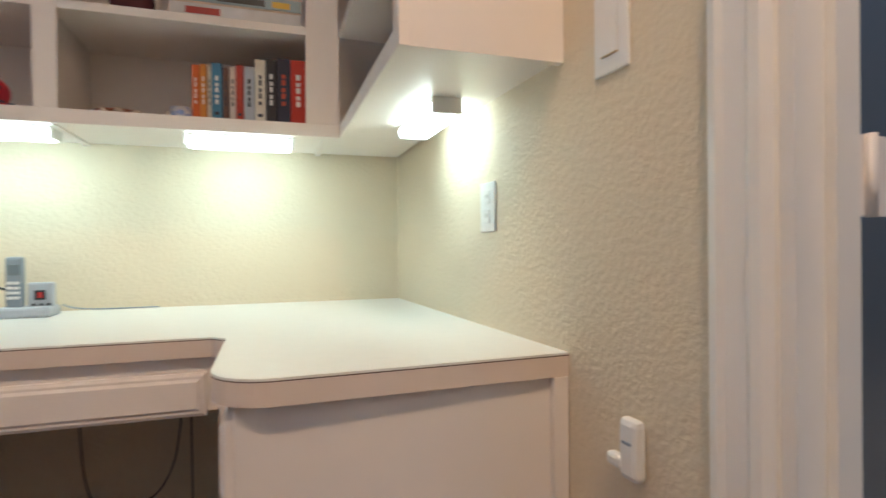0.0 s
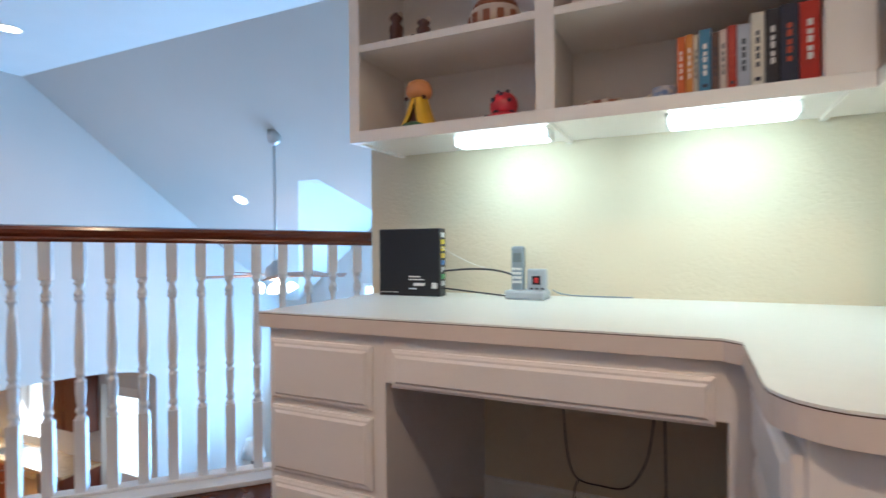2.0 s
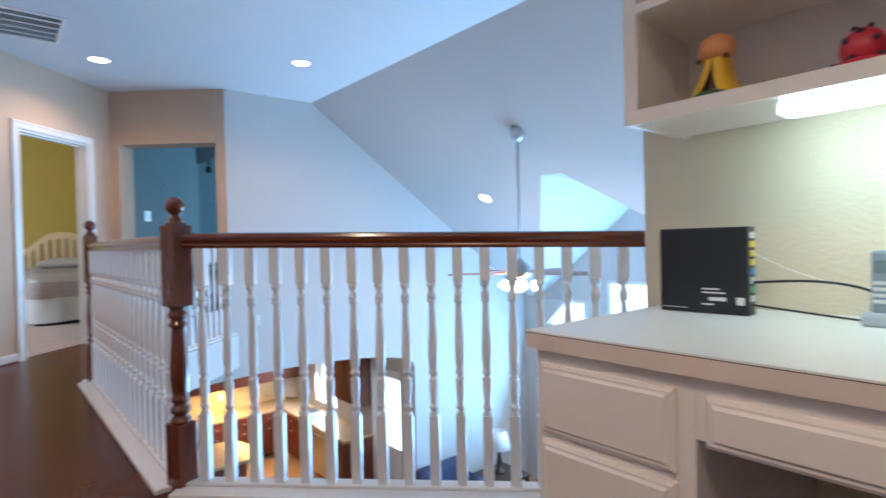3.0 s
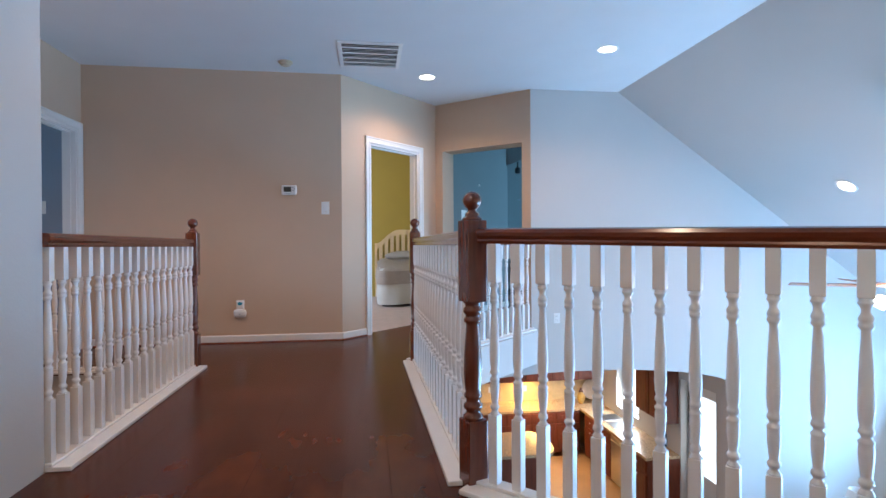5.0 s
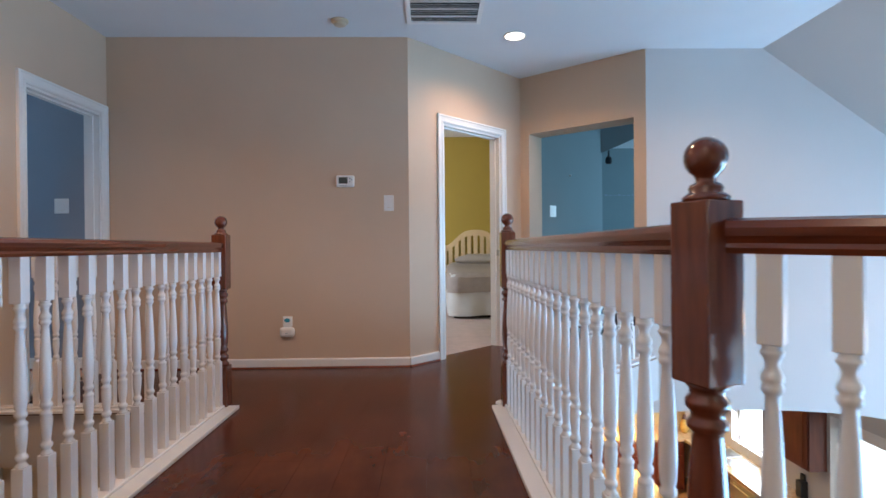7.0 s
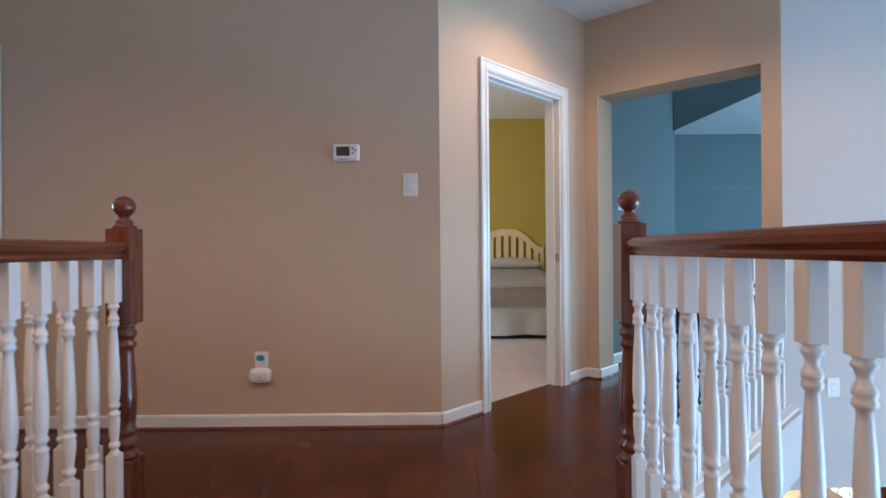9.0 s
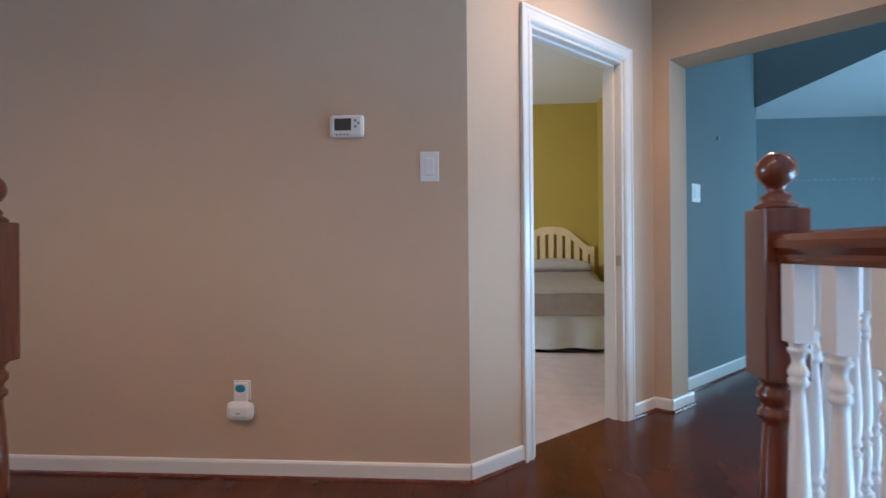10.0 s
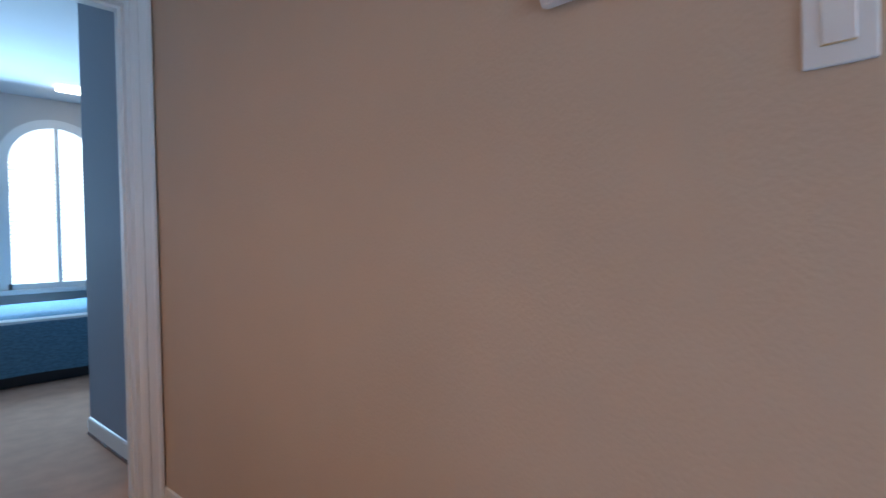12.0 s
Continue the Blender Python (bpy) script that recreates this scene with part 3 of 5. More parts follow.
knee = empty("desk_drawer_unit", Matrix.Identity(4), "pale painted apron with one wide moulded drawer over the kneehole", "drawer unit")
part("apron", cube(-0.115, 0.655, FY + 0.001, YB - 0.25, 0.60, TOP_Z - 0.042), M_CAB, knee)
panel_front("drawer", -0.092, 0.612, 0.592, 0.685, FY + 0.001, knee)
pen = empty("side_cabinet", Matrix.Identity(4), "pale painted cabinet under the short desk leg", "cabinet")
bm = bmesh.new()
box(bm, DI + 0.035, XB, DE + 0.03, YB - 0.003, 0.0, TOP_Z - 0.042, 0.002)
part("body", bm, M_CAB, pen)
part("stile", cube(0.635, DI + 0.035, FY, FY + 0.05, 0.0, TOP_Z - 0.042, 0.002), M_CAB, pen)
part("corner_stile", cube(XB - 0.03, XB, DE + 0.015, DE + 0.03, 0.0, TOP_Z - 0.042, 0.002), M_CAB, pen)


def side_front(name, y0, y1, z0, z1, x, parent):
    bm = bmesh.new()
    steps = [(0.0, 0.0), (0.0, -0.012), (0.008, -0.016), (0.014, -0.016), (0.020, -0.021)]
    rings = [[bm.verts.new((x + d, y, z)) for y, z in ((y0 + i, z0 + i), (y1 - i, z0 + i), (y1 - i, z1 - i), (y0 + i, z1 - i))] for i, d in steps]
    for a, b in zip(rings, rings[1:]):
        for k in range(4):
            bm.faces.new((a[k], a[(k + 1) % 4], b[(k + 1) % 4], b[k]))
    bm.faces.new(rings[-1])
    bm.faces.new(rings[0][::-1])
    return part(name, bm, M_CAB, parent)


side_front("drawer", DE + 0.04, FY - 0.01, 0.565, 0.695, DI + 0.035, pen)
side_front("door", DE + 0.04, FY - 0.01, 0.08, 0.55, DI + 0.035, pen)
baseboard("baseboard", (0.655, YB), (-0.115, YB), 0.10)

# upper cabinets, open-fronted
CX0, CXF, CY, CYE, CZ0, CZ1 = -0.449, 0.945, 3.03, 2.268, 1.277, 2.30
SHELVES = [1.572, 1.905]


def upper_main():
    u = empty("wall_cabinet", Matrix.Identity(4), "pale painted open wall cabinet with shelves over the desk", "cabinet", "wall cabinets")
    bm = bmesh.new()
    box(bm, CX0, CX0 + 0.018, CY + 0.018, YB, CZ0 + 0.01, CZ1)
    part("side_panel", bm, M_CAB, u)
    part("divider", cube(0.195, 0.213, CY + 0.018, YB - 0.01, CZ0 + 0.03, CZ1), M_CAB, u)
    part("back_panel", cube(CX0 + 0.018, XR, YB - 0.012, YB - 0.001, CZ0 + 0.02, CZ1), M_CAB, u)
    part("bottom_panel", cube(CX0 + 0.018, XR - 0.002, CY + 0.018, YB - 0.012, CZ0 + 0.010, CZ0 + 0.036), M_CAB, u)
    part("top_panel", cube(CX0, XR - 0.002, CY, YB - 0.012, CZ1, CZ1 + 0.02), M_CAB, u)
    for x0, x1 in ((CX0 + 0.018, 0.195), (0.213, CXF)):
        for z in SHELVES:
            part("shelf", cube(x0, x1, CY + 0.003, YB - 0.012, z, z + 0.024, 0.002), M_CAB, u)
    for x0, x1 in ((CX0, CX0 + 0.038), (0.178, 0.232), (0.849, CXF)):
        part("stile", cube(x0, x1, CY, CY + 0.018, CZ0 + 0.038, CZ1, 0.001), M_CAB, u)
    part("bottom_rail", cube(CX0, CXF, CY, CY + 0.018, CZ0, CZ0 + 0.038, 0.001), M_CAB, u)
    for x0, x1 in ((CX0, CX0 + 0.018), (0.195, 0.213), (0.900, 0.918)):
        part("bottom_rib", cube(x0, x1, CY + 0.018, YB - 0.012, CZ0 + 0.001, CZ0 + 0.0095), M_CAB, u)
    return u


def upper_side():
    u = empty("wall_cabinet", Matrix.Identity(4), "pale painted open wall cabinet on the side wall", "cabinet", "wall cabinets")
    part("end_panel", cube(CXF + 0.0185, XB, CYE + 0.001, CYE + 0.018, CZ0, CZ1), M_CAB, u)
    part("bottom_panel", cube(CXF + 0.018, XB - 0.002, CYE + 0.018, CY + 0.017, CZ0 + 0.010, CZ0 + 0.036), M_CAB, u)
    part("back_panel", cube(XR - 0.014, XR - 0.002, CYE + 0.018, CY - 0.001, CZ0 + 0.036, CZ1), M_CAB, u)
    part("top_panel", cube(CXF, XB, CYE, CY - 0.001, CZ1, CZ1 + 0.02), M_CAB, u)
    for z in SHELVES:
        part("shelf", cube(CXF + 0.003, XR - 0.014, CYE + 0.018, CY - 0.001, z, z + 0.024, 0.002), M_CAB, u)
    part("bottom_rail", cube(CXF, CXF + 0.018, CYE, CY - 0.001, CZ0, CZ0 + 0.038, 0.001), M_CAB, u)
    part("stile", cube(CXF, CXF + 0.018, CYE, CYE + 0.045, CZ0 + 0.038, CZ1, 0.001), M_CAB, u)
    return u


upper_main()
upper_side()


# ---- things in the nook ----
def tube_light(m, length, label):
    t = empty("under_cabinet_light", m, label, "light", "under-cabinet lights")
    h = length / 2
    part("housing", cube(-h + 0.01, h - 0.01, -0.034, 0.034, -0.012, 0.0, 0.003), M_PLASTIC, t)
    bm = bmesh.new()
    box(bm, -h + 0.006, h - 0.006, -0.042, 0.042, -0.036, -0.010, 0.008)
    part("diffuser", bm, M_TUBE, t, "glowing ribbed diffuser")
    for s in (-1, 1):
        part("end_cap", cube(s * (h - 0.006), s * (h + 0.004), -0.036, 0.036, -0.036, 0.0, 0.003), M_PLASTIC, t, "grey end cap")
    return t


UZ = CZ0 + 0.009
tube_light(Matrix.Translation((0.045, 3.14, UZ)), 0.30, "lit fluorescent fixture under the wall cabinet")
tube_light(Matrix.Translation((0.665, 3.14, UZ)), 0.30, "lit fluorescent fixture under the wall cabinet near the corner")
tube_light(Matrix.Translation((1.125, 2.715, UZ)) @ Matrix.Rotation(radians(90), 4, "Z"), 0.30, "lit fluorescent fixture under the side cabinet")
TW = 1.0
area_lamp("tube_lamp", (0.045, 3.15, UZ - 0.042), (0.045, 3.40, 1.02), 0.26, 0.06, TW, TUBE)
area_lamp("tube_lamp", (0.665, 3.15, UZ - 0.042), (0.665, 3.40, 1.02), 0.26, 0.06, TW, TUBE)
area_lamp("tube_lamp", (1.11, 2.715, UZ - 0.042), (1.19, 2.715, 1.02), 0.06, 0.26, TW * 0.5, TUBE)


def wall_plate(name, m, label, w, h, kind):
    p = empty(name, m, label, kind, "wall plates")
    part("plate", cube(-w / 2, w / 2, 0.0, 0.006, -h / 2, h / 2, 0.0025), M_PLASTIC, p)
    return p


def duplex_outlet(m, label):
    outlet = wall_plate("wall_outlet", m, label, 0.078, 0.116, "outlet")
    for dz in (-0.022, 0.022):
        face = part("socket", cube(-0.016, 0.016, 0.006, 0.008, dz - 0.015, dz + 0.015, 0.002), M_PLASTIC, outlet)
        for dx in (-0.006, 0.006):
            part("slot", cube(dx - 0.001, dx + 0.001, 0.0079, 0.0084, dz - 0.002, dz + 0.007), M_DARK, face)


duplex_outlet(on_wall(side_x(2.584), 2.584, 1.043, 182.25), "white duplex outlet plate on the cream wall")
duplex_outlet(on_wall(XW, 3.99, 0.13, 0), "white duplex outlet plate low on the tall pale wall")


def rocker(m, label):
    s = wall_plate("light_switch", m, label, 0.074, 0.118, "switch")
    part("rocker", cube(-0.017, 0.017, 0.006, 0.0095, -0.033, 0.033, 0.0015), M_PLASTIC, s)
    # raised brass-coloured strip draws the shade line below the rocker
    part("rocker_gap_shade", cube(-0.0172, 0.0172, 0.0061, 0.0098, -0.0345, -0.0332), M_BRASS, s, "thin strip standing in for the shaded gap under the rocker")
    return s


rocker(on_wall(side_x(2.134), 2.134, 1.282, 182.25) @ Matrix.Diagonal((1.1, 1, 1.1, 1)), "white rocker switch plate beside the nook door")
fresh = empty("plug_in_freshener", on_wall(side_x(2.084), 2.084, 0.650, 182.25), "white plug-in air freshener on the nook wall", "air freshener")
bm = bmesh.new()
box(bm, -0.021, 0.021, 0.0, 0.022, -0.042, 0.050, 0.0105)
part("body", bm, M_PLASTIC, fresh)
part("arm", cube(0.012, 0.046, 0.006, 0.024, -0.030, -0.010, 0.006), M_PLASTIC, fresh)
part("vent", cube(-0.010, 0.010, 0.0215, 0.0232, 0.012, 0.017, 0.001), M_GREY, fresh, "grey vent slit")

# hinges on the nook door frame, and the open door
for z in (1.025, 1.85, 0.2):
    part("hinge", cube(RDOOR[1] - 0.47 - 0.021, RDOOR[1] - 0.47 - 0.018, -0.161, -0.093, z - 0.045, z + 0.045, 0.0005), M_CAB, nook_frame, "painted hinge leaf")
    part("hinge_pin", lathe([(0.0065, -0.046), (0.0065, 0.046)], 10, at=(RDOOR[1] - 0.47 - 0.024, -0.109, z)), M_CAB, nook_frame, "painted hinge pin")

# router box
router = empty("router", Matrix.Translation((-0.330, 3.235, TOP_Z)) @ Matrix.Rotation(radians(2.5), 4, "Z"), "black upright router with colourful ports on the desk", "router")
part("shell", cube(-0.118, 0.118, -0.028, 0.028, 0.0, 0.236, 0.004), M_BLACK, router)
for k, c in enumerate([(0.7, 0.7, 0.7), (0.75, 0.6, 0.05), (0.75, 0.6, 0.05), (0.7, 0.5, 0.05), (0.05, 0.2, 0.6), (0.6, 0.6, 0.62), (0.1, 0.4, 0.15), (0.6, 0.6, 0.62)]):
    part("port", cube(0.117, 0.1205, -0.014, 0.014, 0.205 - 0.024 * k, 0.221 - 0.024 * k, 0.001), material("port_paint", c, 0.4), router)
for x0, x1, z0, z1 in ((0.0, 0.045, 0.066, 0.070), (0.0, 0.060, 0.056, 0.060), (0.018, 0.062, 0.036, 0.046), (-0.11, -0.04, 0.012, 0.014), (0.088, 0.108, 0.028, 0.048), (0.0, 0.03, 0.024, 0.028)):
    part("print_bar", cube(x0, x1, -0.0285, -0.0278, z0, z1), M_PLASTIC, router, "white printed bar")
tube([(-0.208, 3.235, TOP_Z + 0.088), (-0.15, 3.235, TOP_Z + 0.094), (-0.06, 3.25, TOP_Z + 0.100), (0.01, 3.27, TOP_Z + 0.086), (0.04, 3.285, TOP_Z + 0.07)], 0.0034, "network_cable", M_BLACK)
tube([(-0.208, 3.225, TOP_Z + 0.03), (-0.13, 3.22, TOP_Z + 0.024), (-0.05, 3.24, TOP_Z + 0.014), (0.03, 3.27, TOP_Z + 0.004)], 0.0028, "power_cable", M_BLACK)
tube([(-0.208, 3.225, TOP_Z + 0.17), (-0.13, 3.23, TOP_Z + 0.12), (-0.05, 3.26, TOP_Z + 0.085), (0.04, 3.30, TOP_Z + 0.08)], 0.0012, "telephone_wire", M_PLASTIC)
tube([(0.165, 3.275, TOP_Z + 0.03), (0.18, 3.30, TOP_Z + 0.006), (0.24, 3.36, TOP_Z + 0.004), (0.40, 3.372, TOP_Z + 0.003)], 0.0025, "phone_cable", M_GREY)
for ob in bpy.data.objects:
    if ob.name.split(".")[0] in ("network_cable", "power_cable", "telephone_wire", "phone_cable"):
        tagged(ob, "thin cable between the router and the phone", "cable")

M_SILVER = material("silver_plastic", (0.40, 0.44, 0.49), 0.35)
phone = empty("cordless_phone", Matrix.Translation((0.088, 3.25, TOP_Z)), "grey cordless phone in its answering base", "phone")
bm = bmesh.new()
box(bm, -0.066, 0.066, -0.045, 0.045, 0.0, 0.030, 0.008)
part("base", bm, M_SILVER, phone)
bm = bmesh.new()
box(bm, 0.0, 0.064, -0.012, 0.012, 0.02, 0.098, 0.006)
ob = part("base_back", bm, M_SILVER, phone, "silver answering panel")
disp = part("display", cube(0.018, 0.046, -0.0145, -0.012, 0.048, 0.076, 0.001), M_BLACK, ob, "black message display")
part("digit", cube(0.026, 0.038, -0.0150, -0.0144, 0.054, 0.070, 0.0), material("red_digit", (0.55, 0.03, 0.03), 0.3), disp, "red message digit")
for x in (0.012, 0.030, 0.048):
    part("key", cube(x, x + 0.009, -0.014, -0.012, 0.032, 0.038, 0.001), M_BLACK, ob)
bm = bmesh.new()
box(bm, -0.050, -0.008, -0.02, 0.008, 0.018, 0.172, 0.008)
hs = part("handset", bm, M_GREY, phone, "grey handset")
part("screen", cube(-0.044, -0.014, -0.0215, -0.0195, 0.120, 0.150, 0.001), material("grey_screen", (0.16, 0.20, 0.22), 0.3), hs)
for r in range(4):
    for c in range(3):
        part("key", cube(-0.044 + 0.0105 * c, -0.036 + 0.0105 * c, -0.022, -0.0195, 0.052 + 0.014 * r, 0.060 + 0.014 * r, 0.001), M_PLASTIC, hs)

# cables in the kneehole
for pts in ([(0.171, 3.36, 0.60), (0.175, 3.365, 0.38), (0.184, 3.365, 0.22), (0.215, 3.36, 0.14), (0.30, 3.355, 0.150), (0.386, 3.36, 0.134), (0.44, 3.365, 0.24), (0.456, 3.365, 0.30), (0.483, 3.365, 0.60)],
            [(0.225, 3.36, 0.15), (0.19, 3.355, 0.09), (0.235, 3.35, 0.05), (0.25, 3.33, 0.006)],
            [(0.492, 3.365, 0.6), (0.494, 3.368, 0.3), (0.496, 3.36, 0.10), (0.50, 3.35, 0.005)]):
    tagged(tube(pts, 0.0025, "power_cable", M_BLACK), "dark cable hanging in the kneehole", "cable")


def grid_mesh(nx, ny, fn):
    bm = bmesh.new()
    v = [[bm.verts.new(fn(i / nx, j / ny)) for j in range(ny + 1)] for i in range(nx + 1)]
    for i in range(nx):
        for j in range(ny):
            f = bm.faces.new((v[i][j], v[i + 1][j], v[i + 1][j + 1], v[i][j + 1]))
            f.smooth = True
    return bm


# shelf contents
Z1 = CZ0 + 0.0365
Z2 = SHELVES[0] + 0.0245


def sphere(bm, c, r, squash=(1, 1, 1), segs=14):
    v = bmesh.ops.create_uvsphere(bm, u_segments=segs, v_segments=max(6, segs // 2 + 2), radius=r)["verts"]
    bmesh.ops.scale(bm, vec=squash, verts=v)
    bmesh.ops.translate(bm, vec=c, verts=v)
    for x in v:
        for f in x.link_faces:
            f.smooth = True
    return bm


def ball(c, r, squash=(1, 1, 1), segs=14):
    return sphere(bmesh.new(), c, r, squash, segs)


M_YEL = material("yellow_glaze", (0.80, 0.48, 0.03), 0.35, vary=0.12, scale=20)
M_ORANGE = material("orange_glaze", (0.75, 0.33, 0.13), 0.4, vary=0.15, scale=15)
M_GREEN = material("green_glaze", (0.05, 0.12, 0.06), 0.4, vary=0.2, scale=15)
M_BROWN = material("brown_clay", (0.10, 0.035, 0.025), 0.4, vary=0.3, scale=30)
M_REDG = material("red_glaze", (0.55, 0.03, 0.05), 0.3, vary=0.1, scale=15)
M_NAVY = material("dark_glaze", (0.02, 0.03, 0.06), 0.4)
M_BONE = material("bone_clay", (0.62, 0.50, 0.40), 0.5, vary=0.12, scale=20)
M_RUST = material("rust_clay", (0.30, 0.10, 0.05), 0.55, vary=0.2, scale=25)
M_PLUM = material("plum_glaze", (0.13, 0.045, 0.055), 0.25, vary=0.25, scale=18)

fig = tagged(part("pottery_figure", lathe([(0.050, 0.0), (0.046, 0.012), (0.030, 0.06), (0.024, 0.10), (0.028, 0.122), (0.020, 0.128)], 14), M_BROWN, at=Matrix.Translation((-0.262, 3.17, Z1))),
             "yellow cloaked pottery figure with a round orange hat", "figurine")
part("hat", lathe([(0.030, 0.120), (0.040, 0.127), (0.045, 0.140), (0.044, 0.156), (0.036, 0.173), (0.020, 0.184), (0.002, 0.187)], 18), M_ORANGE, fig, "round orange hat")
part("mound", lathe([(0.056, 0.0), (0.055, 0.012), (0.044, 0.027), (0.024, 0.036), (0.004, 0.039)], 16, at=(0, -0.030, 0)), M_GREEN, fig, "dark green mound at the foot")
for s in (-1, 1):
    def drape(u, v, s=s):
        a = radians(-90 + s * (1 + 30 * (1 - v) ** 1.5) + s * u * 140)
        r = 0.027 + 0.046 * (1 - v) ** 1.3 + 0.003 * math.sin(9 * u)
        return (r * math.cos(a), r * math.sin(a), 0.002 + 0.128 * v)
    part("cloak", grid_mesh(14, 8, drape), M_YEL, fig, "yellow glazed cloak half")
for s in (-1, 1):
    part("tassel", ball((s * 0.034, -0.030, 0.118), 0.007, segs=8), M_BROWN, fig)

bug = tagged(part("ladybug_ornament", ball((0, 0, 0.046), 0.040, (1, 0.9, 1)), M_REDG, at=Matrix.Translation((0.052, 3.13, Z1)) @ Matrix.Diagonal((1.1, 1.1, 1.1, 1))), "red ladybug ornament with dark spots on a shelf", "ornament")
part("foot", lathe([(0.056, 0.0), (0.057, 0.008), (0.046, 0.020), (0.02, 0.028)], 14), M_REDG, bug)
for x, z, r in ((-0.012, 0.084, 0.006), (0.014, 0.084, 0.006), (0.0, 0.074, 0.007), (-0.022, 0.060, 0.007), (0.025, 0.056, 0.006), (-0.013, 0.022, 0.009), (0.030, 0.020, 0.008), (-0.045, 0.014, 0.010), (0.048, 0.012, 0.010)):
    part("spot", ball((x, -0.036 + 0.4 * abs(x) + max(0, z - 0.06) * 0.9, z), r, segs=8), M_NAVY, bug)

dish = tagged(part("scalloped_dish", lathe([(0.030, 0.0), (0.045, 0.008), (0.062, 0.018), (0.064, 0.022), (0.058, 0.020), (0.035, 0.012)], 16), M_RUST, at=Matrix.Translation((0.348, 3.14, Z1))), "small brown scalloped pottery dish", "dish")
for k in range(9):
    a = 2 * math.pi * k / 9
    part("scallop", ball((0.055 * math.cos(a), 0.055 * math.sin(a), 0.018), 0.013, (1, 1, 0.7), 8), M_BONE, dish)
cup = tagged(part("mug", lathe([(0.027, 0.0), (0.030, 0.004), (0.030, 0.044), (0.026, 0.044), (0.026, 0.008)], 16), material("cobalt_glaze", (0.10, 0.16, 0.32), 0.3, vary=0.5, scale=60, second=(0.6, 0.6, 0.62), contrast=0.15), at=Matrix.Translation((0.508, 3.125, Z1))), "small blue and white mug", "mug")
part("handle", lathe([(0.004, 0.0), (0.004, 0.02)], 8, at=(-0.036, 0, 0.012)), M_BONE, cup)

BOOKS = [(0.541, 0.560, 0.158, (0.62, 0.13, 0.03)), (0.561, 0.579, 0.163, (0.60, 0.25, 0.05)), (0.580, 0.591, 0.160, (0.62, 0.58, 0.50)), (0.592, 0.620, 0.168, (0.05, 0.20, 0.36)),
         (0.621, 0.638, 0.158, (0.12, 0.06, 0.05)), (0.639, 0.656, 0.163, (0.62, 0.55, 0.50)), (0.657, 0.677, 0.168, (0.42, 0.04, 0.03)), (0.678, 0.707, 0.167, (0.42, 0.48, 0.58)),
         (0.708, 0.738, 0.192, (0.70, 0.68, 0.60)), (0.739, 0.768, 0.192, (0.02, 0.02, 0.03)), (0.769, 0.808, 0.200, (0.015, 0.02, 0.05)), (0.809, 0.852, 0.200, (0.50, 0.025, 0.015))]
for k, (x0, x1, h, c) in enumerate(BOOKS):
    m = material("book_cloth", c, 0.55, vary=0.12, scale=25)
    w = x1 - x0
    b = empty("book", Matrix.Translation(((x0 + x1) / 2, 3.075 + 0.004 * (k % 3), Z1)), "upright hardback book in a row on the shelf", "book", "books on the shelf")
    bm = bmesh.new()
    box(bm, -w / 2, w / 2, 0.0, 0.006, 0.0, h, 0.002)
    box(bm, -w / 2, -w / 2 + 0.003, 0.004, 0.125, 0.0, h)
    box(bm, w / 2 - 0.003, w / 2, 0.004, 0.125, 0.0, h)
    part("cover", bm, m, b)
    part("pages", cube(-w / 2 + 0.003, w / 2 - 0.003, 0.006, 0.122, 0.003, h - 0.004), M_BONE, b)
    tcol = M_PLASTIC if k in (0, 1, 3, 9, 11) else (material("title_red", (0.5, 0.06, 0.03), 0.5) if k in (6, 10) else M_NAVY)
    for q in range(5):
        part("title_bar", cube(-w * 0.13, w * 0.13, -0.0006, 0.0005, h * (0.30 + 0.1 * q), h * (0.36 + 0.1 * q + 0.02 * ((k + q) % 2))), tcol, b)
    if k in (3, 6, 8):
        part("title_bar", cube(-w * 0.22, w * 0.22, -0.0006, 0.0005, h * 0.12, h * 0.17), M_NAVY, b)

# upper row
for x, h, lab in ((-0.320, 0.10, "dark brown carved clay animal on a shelf"), (-0.217, 0.068, "small dark spotted clay animal on a shelf")):
    a = tagged(part("clay_animal", lathe([(0.028, 0.0), (0.030, 0.01), (0.018, h * 0.35), (0.020, h * 0.6), (0.012, h * 0.72), (0.019, h * 0.85), (0.008, h)], 12), M_BROWN, at=Matrix.Translation((x, 3.12, Z2)) @ Matrix.Diagonal((1.2, 1.2, 1.2, 1))), lab, "figurine")
    for s in (-1, 1):
        part("paw", ball((s * 0.022, -0.020, 0.012), 0.012, segs=8), M_BROWN, a)
        part("ear", ball((s * 0.013, 0, h * 0.95), 0.008, segs=8), M_BONE, a)
pot = tagged(part("painted_pot", lathe([(0.060, 0.0), (0.072, 0.015), (0.074, 0.035), (0.066, 0.055), (0.05, 0.066), (0.03, 0.075)], 20), M_BONE, at=Matrix.Translation((0.027, 3.13, Z2)) @ Matrix.Diagonal((1.1, 1.1, 1.18, 1))), "bone pottery bowl with a rust dome lid", "pottery")
part("lid", lathe([(0.068, 0.050), (0.062, 0.066), (0.045, 0.078), (0.02, 0.085), (0.004, 0.086)], 20), M_RUST, pot, "rust coloured dome")
for k in range(5):
    a = radians(-150 + 30 * k)
    part("motif", cube(-0.010, 0.010, -0.003, 0.003, 0.006, 0.034, 0.002), M_RUST, pot, at=Matrix.Rotation(a + math.pi / 2, 4, "Z") @ Matrix.Translation((0, -0.0735, 0)))
